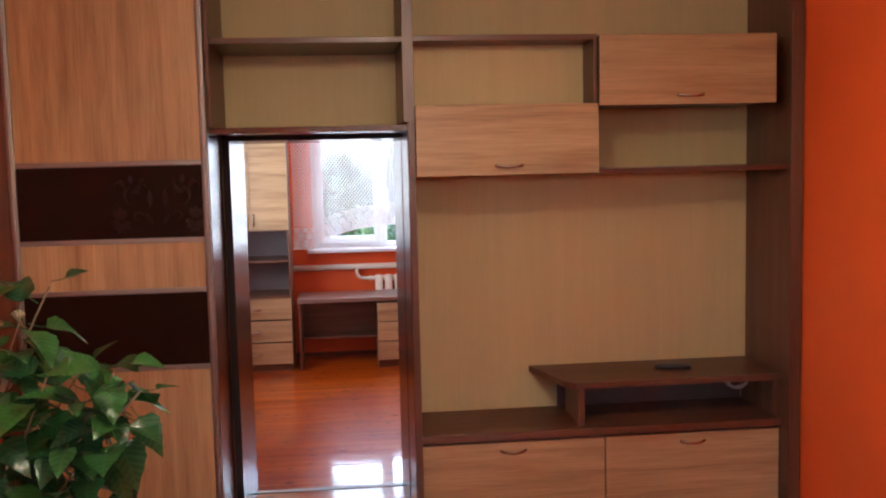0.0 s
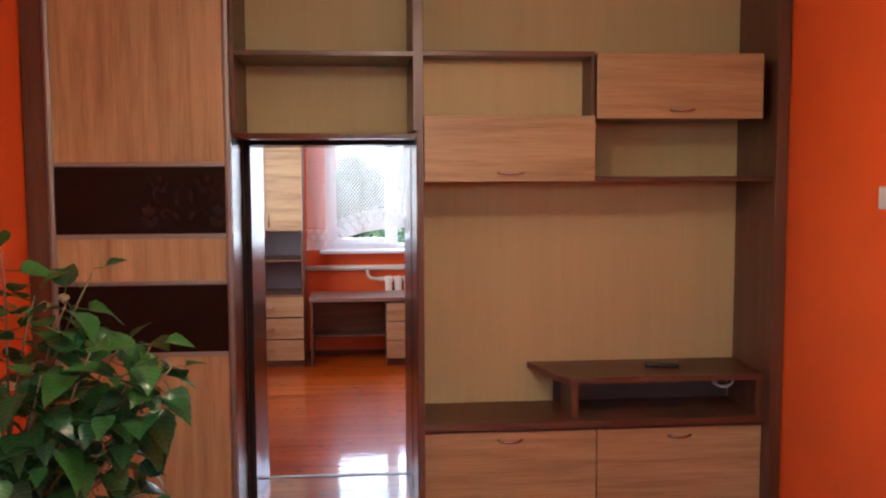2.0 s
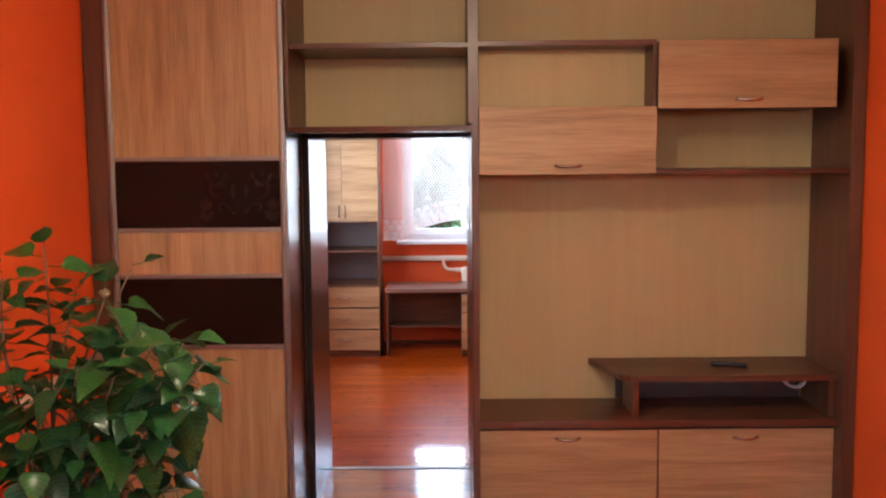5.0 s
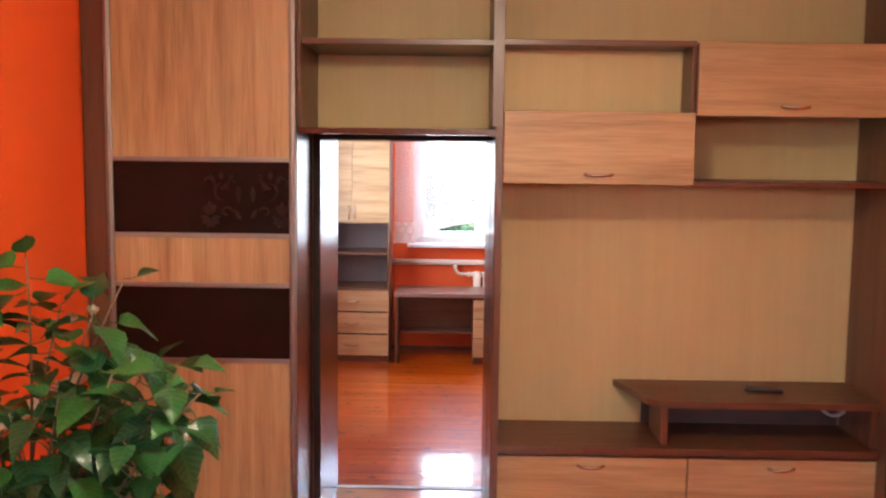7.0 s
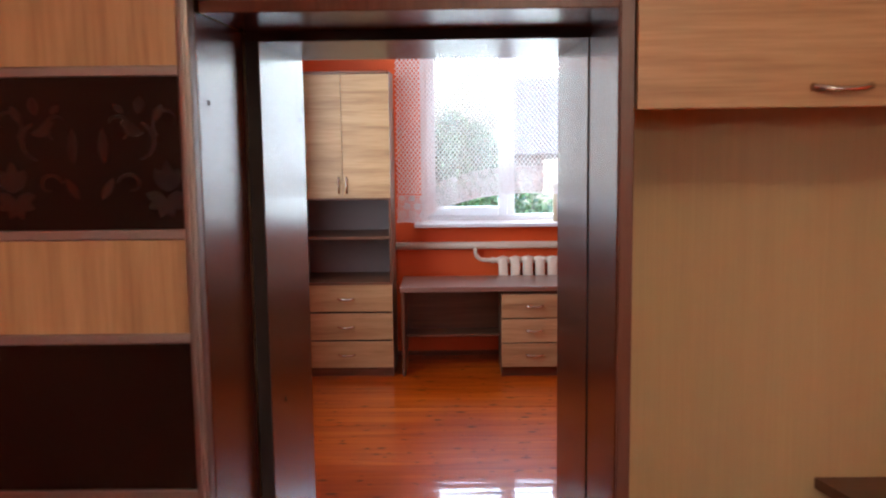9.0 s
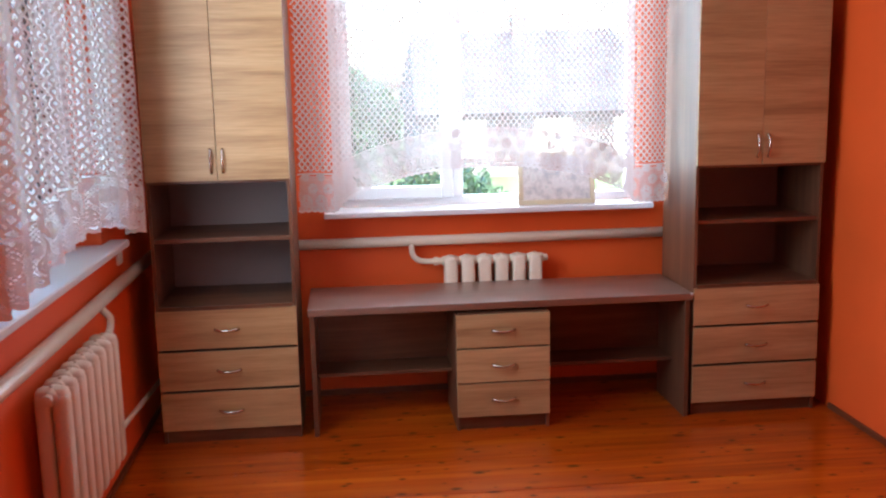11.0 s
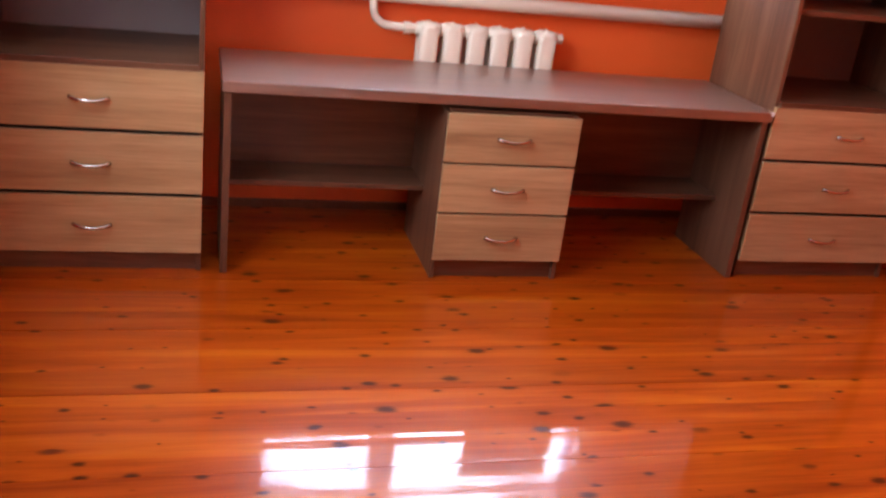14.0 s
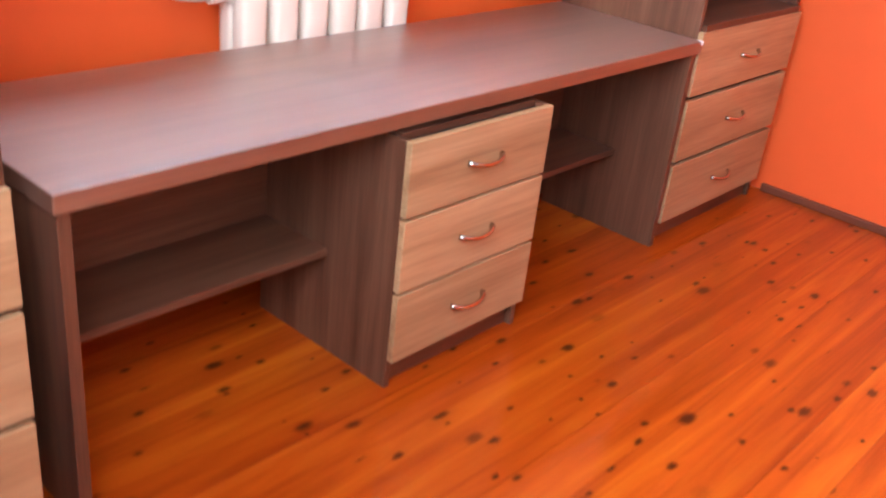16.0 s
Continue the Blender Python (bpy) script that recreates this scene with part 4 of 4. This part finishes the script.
def leaf_mesh(length, width, curl, twist):
    """An ovate leaf with a drawn-out tip, folded along its midrib."""
    bm = bmesh.new()
    rows = []
    n = 10
    for i in range(n + 1):
        q = i / n
        half = width * (math.sin(math.pi * q ** 0.62) ** 0.9 * (1 - 0.25 * q) + 0.02) if 0 < i < n else width * 0.03
        half *= 1 + (0.05 if i % 2 else -0.04)
        z = -curl * q * q * length
        row = []
        for x in (-1, -0.55, 0, 0.55, 1):
            wave = 0.05 * width * math.sin(q * 9 + x * 3 + twist)
            row.append(bm.verts.new((x * half, q * length - 0.04 * length * abs(x), z + abs(x) * half * 0.32 + wave * abs(x))))
        rows.append(row)
    for a, b in zip(rows, rows[1:]):
        for k in range(4):
            bm.faces.new((a[k], a[k + 1], b[k + 1], b[k]))
    tube([(0, -0.045, 0.010), (0, -0.02, 0.002), (0, 0.004, 0.0)], 0.0016, 5, bm)
    return finish("leaf", bm, leaf_mat, True)


LEAVES = [leaf_mesh(*v) for v in ((0.108, 0.046, 0.25, 0), (0.098, 0.041, 0.45, 1), (0.116, 0.050, 0.35, 2), (0.078, 0.031, 0.15, 3), (0.110, 0.045, 0.6, 4), (0.088, 0.041, 0.3, 5))]


def add_leaf(at, way, droop, size=1.0):
    d = Vector(way)
    d.z -= droop
    d.normalize()
    across = d.cross(Vector((0, 0, 1)))
    across = across.normalized() if across.length > 0.05 else Vector((1, 0, 0))
    m = Matrix((across, d, across.cross(d))).transposed().to_4x4()
    k = rnd.uniform(0.8, 1.2) * size
    ob = new("leaf", rnd.choice(LEAVES))
    ob.parent = pl
    ob.matrix_parent_inverse = Matrix.Translation(-ORIGIN[pl.name])
    ob.matrix_basis = Matrix.Translation(at) @ m @ Matrix.Rotation(rnd.uniform(-0.5, 0.5), 4, "Y") @ Matrix.Diagonal((k, k, k, 1))


tube_pts = [(-0.86, 2.78, FL + 0.32), (-0.875, 2.77, 0.72), (-0.86, 2.76, 0.85), (-0.87, 2.75, 1.05)]
part("trunk", tube(tube_pts, [0.022, 0.019, 0.017, 0.014], 10), stem_mat, pl, "pale brown woody trunk", True)
# each limb: its tip, how many leaves, how far along it they begin
SHOOTS = [
    ((-0.84, 2.76, 1.84), 8, 0.72), ((-0.95, 2.72, 1.76), 15, 0.58), ((-0.76, 2.78, 1.71), 16, 0.56), ((-0.66, 2.74, 1.69), 12, 0.62), ((-0.60, 2.80, 1.77), 3, 0.86),
    ((-1.04, 2.82, 1.64), 9, 0.55), ((-0.335, 2.58, 1.53), 19, 0.60), ((-0.40, 2.62, 1.58), 19, 0.55), ((-0.50, 2.70, 1.57), 17, 0.5), ((-0.38, 2.60, 1.42), 16, 0.58),
    ((-0.56, 2.60, 1.57), 16, 0.5), ((-0.68, 2.56, 1.52), 16, 0.45), ((-0.80, 2.55, 1.48), 16, 0.45), ((-0.92, 2.60, 1.50), 14, 0.45), ((-0.64, 2.54, 1.40), 16, 0.4),
    ((-0.48, 2.58, 1.42), 16, 0.45), ((-0.80, 2.50, 1.28), 13, 0.45), ((-0.94, 2.56, 1.30), 12, 0.4), ((-0.42, 2.60, 1.16), 10, 0.70), ((-0.50, 2.74, 1.20), 13, 0.45),
    ((-0.62, 2.84, 1.28), 14, 0.35), ((-0.72, 2.66, 1.20), 13, 0.35), ((-1.05, 2.66, 1.42), 13, 0.5), ((-0.58, 2.62, 1.02), 12, 0.4), ((-0.80, 2.60, 1.06), 12, 0.35), ((-0.70, 2.95, 1.42), 13, 0.4),
]
for tip, count, start in SHOOTS:
    base = Vector((-0.868, 2.757, rnd.uniform(0.75, 1.04)))
    tip = Vector(tip)
    bend = (base + tip) / 2 + Vector((rnd.uniform(-0.07, 0.07), rnd.uniform(-0.06, 0.06), 0.05 + rnd.uniform(-0.04, 0.06)))
    pts = [base * (1 - q) ** 2 + bend * 2 * q * (1 - q) + tip * q * q for q in (k / 9 for k in range(10))]
    part("branch", tube(pts, [0.007 - 0.0045 * k / 9 for k in range(10)], 6), stem_mat, pl, "", True)
    for k in range(count):
        q = start + (0.99 - start) * k / max(1, count - 1)
        i = min(int(q * 9), 8)
        p = pts[i].lerp(pts[i + 1], q * 9 - i)
        along = (pts[i + 1] - pts[i]).normalized()
        out = along.orthogonal().normalized()
        out.rotate(Matrix.Rotation(k * 2.4 + rnd.uniform(-0.4, 0.4), 3, along))
        way = out * 0.95 + along * (0.35 if k < count - 1 else 1.4)
        add_leaf(p + way.normalized() * rnd.uniform(0.035, 0.06), way, rnd.uniform(-0.15, 0.70), 0.8 if k == count - 1 else 1.0)
for p in ((-0.74, 2.80, 1.66), (-0.69, 2.82, 1.68)):
    bm = bmesh.new()
    for k in range(7):
        a = k * 0.9
        tube([p, (p[0] + 0.014 * math.cos(a), p[1] + 0.014 * math.sin(a), p[2] + 0.018 + 0.004 * (k % 3))], [0.004, 0.006], 5, bm)
    part("flower", bm, petal, pl, "pale dry flower", True)

# ---- outdoors ----
bm = bmesh.new()
bmesh.ops.create_grid(bm, x_segments=8, y_segments=8, size=400, matrix=Matrix.Translation((0, 0, -0.9)))
structure("ground", bm, grass_mat, "green lawn around the house", "ground")


def gabled_house():
    h = thing("neighbour_house", (6.1, 36, -0.9), "dark timber house with a slate hipped roof", "house")
    part("wall", box(2.15, 10.1, 33, 41, -0.9, 1.1), outer_wall, h)
    bm = bmesh.new()
    ev = [bm.verts.new(v) for v in ((1.95, 32.5, 1.0), (10.4, 32.5, 1.0), (10.4, 41.5, 1.0), (1.95, 41.5, 1.0))]
    rg = [bm.verts.new(v) for v in ((2.2, 37, 3.55), (9.0, 37, 3.6))]
    for f in ((ev[0], ev[1], rg[1], rg[0]), (ev[1], ev[2], rg[1]), (ev[2], ev[3], rg[0], rg[1]), (ev[3], ev[0], rg[0]), tuple(ev[::-1])):
        bm.faces.new(f)
    rf = part("roof", bm, roof_tile, h, "grey slate roof")
    part("chimney", box(5.5, 6.0, 36.3, 36.9, 2.9, 4.1), outer_wall, rf)
    for x in (3.0, 5.6, 8.0):
        wf = part("window", box(x, x + 1.1, 32.96, 33.02, -0.3, 0.8), white_plastic, h, "white framed window")
        part("pane", box(x + 0.08, x + 1.02, 32.94, 32.97, -0.22, 0.72), glass_mat, wf)


gabled_house()


def leaf_cloud(name, centre, size, count, leaf, label, category, trunk=None):
    t = thing(name, (centre[0], centre[1], -0.9), label, category)
    verts, faces = [], []
    r2 = random.Random(int(centre[0] * 10) + 77)
    for _ in range(count):
        d = Vector((r2.gauss(0, 1), r2.gauss(0, 1), r2.gauss(0, 1))).normalized()
        rr = r2.uniform(0.55, 1.0) * (1 + 0.25 * math.sin(5 * d.x + 3 * d.z) * math.cos(4 * d.y))
        p = Vector(centre) + Vector((d.x * size[0], d.y * size[1], d.z * size[2])) * rr
        a = Vector((r2.gauss(0, 1), r2.gauss(0, 1), r2.gauss(0, 1))).normalized()
        b = a.orthogonal().normalized()
        i = len(verts)
        verts += [p - a * leaf, p + b * leaf * 0.4, p + a * leaf, p - b * leaf * 0.4]
        faces.append((i, i + 1, i + 2, i + 3))
    me = bpy.data.meshes.new(name)
    me.from_pydata([tuple(v) for v in verts], [], faces)
    me.materials.append(far_leaf)
    cr = new("crown", me)
    cr.parent = t
    cr.matrix_parent_inverse = Matrix.Translation(-ORIGIN[t.name])
    cr["kind"] = "stuff"
    tr = [(centre[0], centre[1], -0.9), (centre[0] + 0.05, centre[1], centre[2] - size[2] * 0.4), (centre[0], centre[1], centre[2])]
    part("trunk", tube(tr, [0.06 * size[2] + 0.02, 0.045 * size[2] + 0.015, 0.02], 8), stem_mat, t, "", True)


leaf_cloud("garden_bush", (0.95, 14.6, 0.35), (0.75, 0.5, 0.85), 4200, 0.05, "round green garden bush outside the window", "bush")
leaf_cloud("garden_bush", (2.5, 15.6, -0.05), (0.9, 0.5, 0.7), 2200, 0.05, "low green garden bush outside the window", "bush")
leaf_cloud("garden_bush", (-0.5, 15.2, -0.10), (0.9, 0.5, 0.65), 2200, 0.05, "low green garden bush outside the window", "bush")
leaf_cloud("garden_tree", (0.35, 30.0, 0.8), (1.15, 1.2, 1.4), 5000, 0.14, "leafy green garden tree by the house", "tree")
leaf_cloud("garden_tree", (12.2, 38.0, 0.9), (1.6, 1.6, 1.9), 4000, 0.16, "leafy green tree behind the house", "tree")

# ---- floor boards ----
fl = thing("floor", (0.7, 7.5, 0), "lacquered orange pine board floor with dark knots", "floor", "", "structure")


def crowned_board(x0, x1, w_):
    """A board whose top is very slightly domed across its width, as old lacquered boards are."""
    steps = 8
    ys = [0.0003 + (w_ - 0.0006) * k / steps for k in range(steps + 1)]
    zs = [-0.00030 * (2 * k / steps - 1) ** 2 for k in range(steps + 1)]
    verts = [(x, y, z) for y, z in zip(ys, zs) for x in (x0, x1)]
    faces = [(2 * k, 2 * k + 1, 2 * k + 3, 2 * k + 2) for k in range(steps)]
    n = len(verts)
    verts += [(x, y, z) for y in (ys[0], ys[-1]) for z in (zs[0], -0.03) for x in (x0, x1)]
    faces += [(n, n + 2, n + 3, n + 1), (n + 4, n + 5, n + 7, n + 6), (n + 2, n + 6, n + 7, n + 3), (n, n + 4, n + 6, n + 2), (n + 1, n + 3, n + 7, n + 5)]
    me = bpy.data.meshes.new("board")
    me.from_pydata(verts, [], faces)
    for p in me.polygons:
        p.use_smooth = p.index < steps
    me.materials.append(pine_floor)
    return me


def boards(x0, x1, y0, y1, width, top, seed):
    r3 = random.Random(seed)
    n = round((y1 - y0) / width)
    w_ = (y1 - y0) / n
    me = crowned_board(x0, x1, w_)
    for i in range(n):
        ob = new("board", me)
        ob.parent = fl
        ob.matrix_parent_inverse = Matrix.Translation(-ORIGIN[fl.name])
        ob.matrix_basis = Matrix.Translation((0, y0 + i * w_, top + r3.uniform(-0.0005, 0.0005)))


boards(R0, R1, WALL_B + 0.028, FAR, 0.13, 0.0, 5)
boards(PL - 0.03, PR + 0.03, WALL_A, WALL_B + 0.005, 0.13, FL, 7)
boards(X0, X1, BACK, WALL_A, 0.13, FL, 8)
part("riser", box(PL - 0.03, PR + 0.03, WALL_B + 0.006, WALL_B + 0.027, -0.03, FL - 0.008), dark_x, fl, "dark walnut step riser")
part("nosing_strip", box(PL, PR, WALL_B - 0.012, WALL_B + 0.030, FL - 0.006, FL + 0.0035, bevel=0.0015), alu, fl, "dull metal nosing strip")
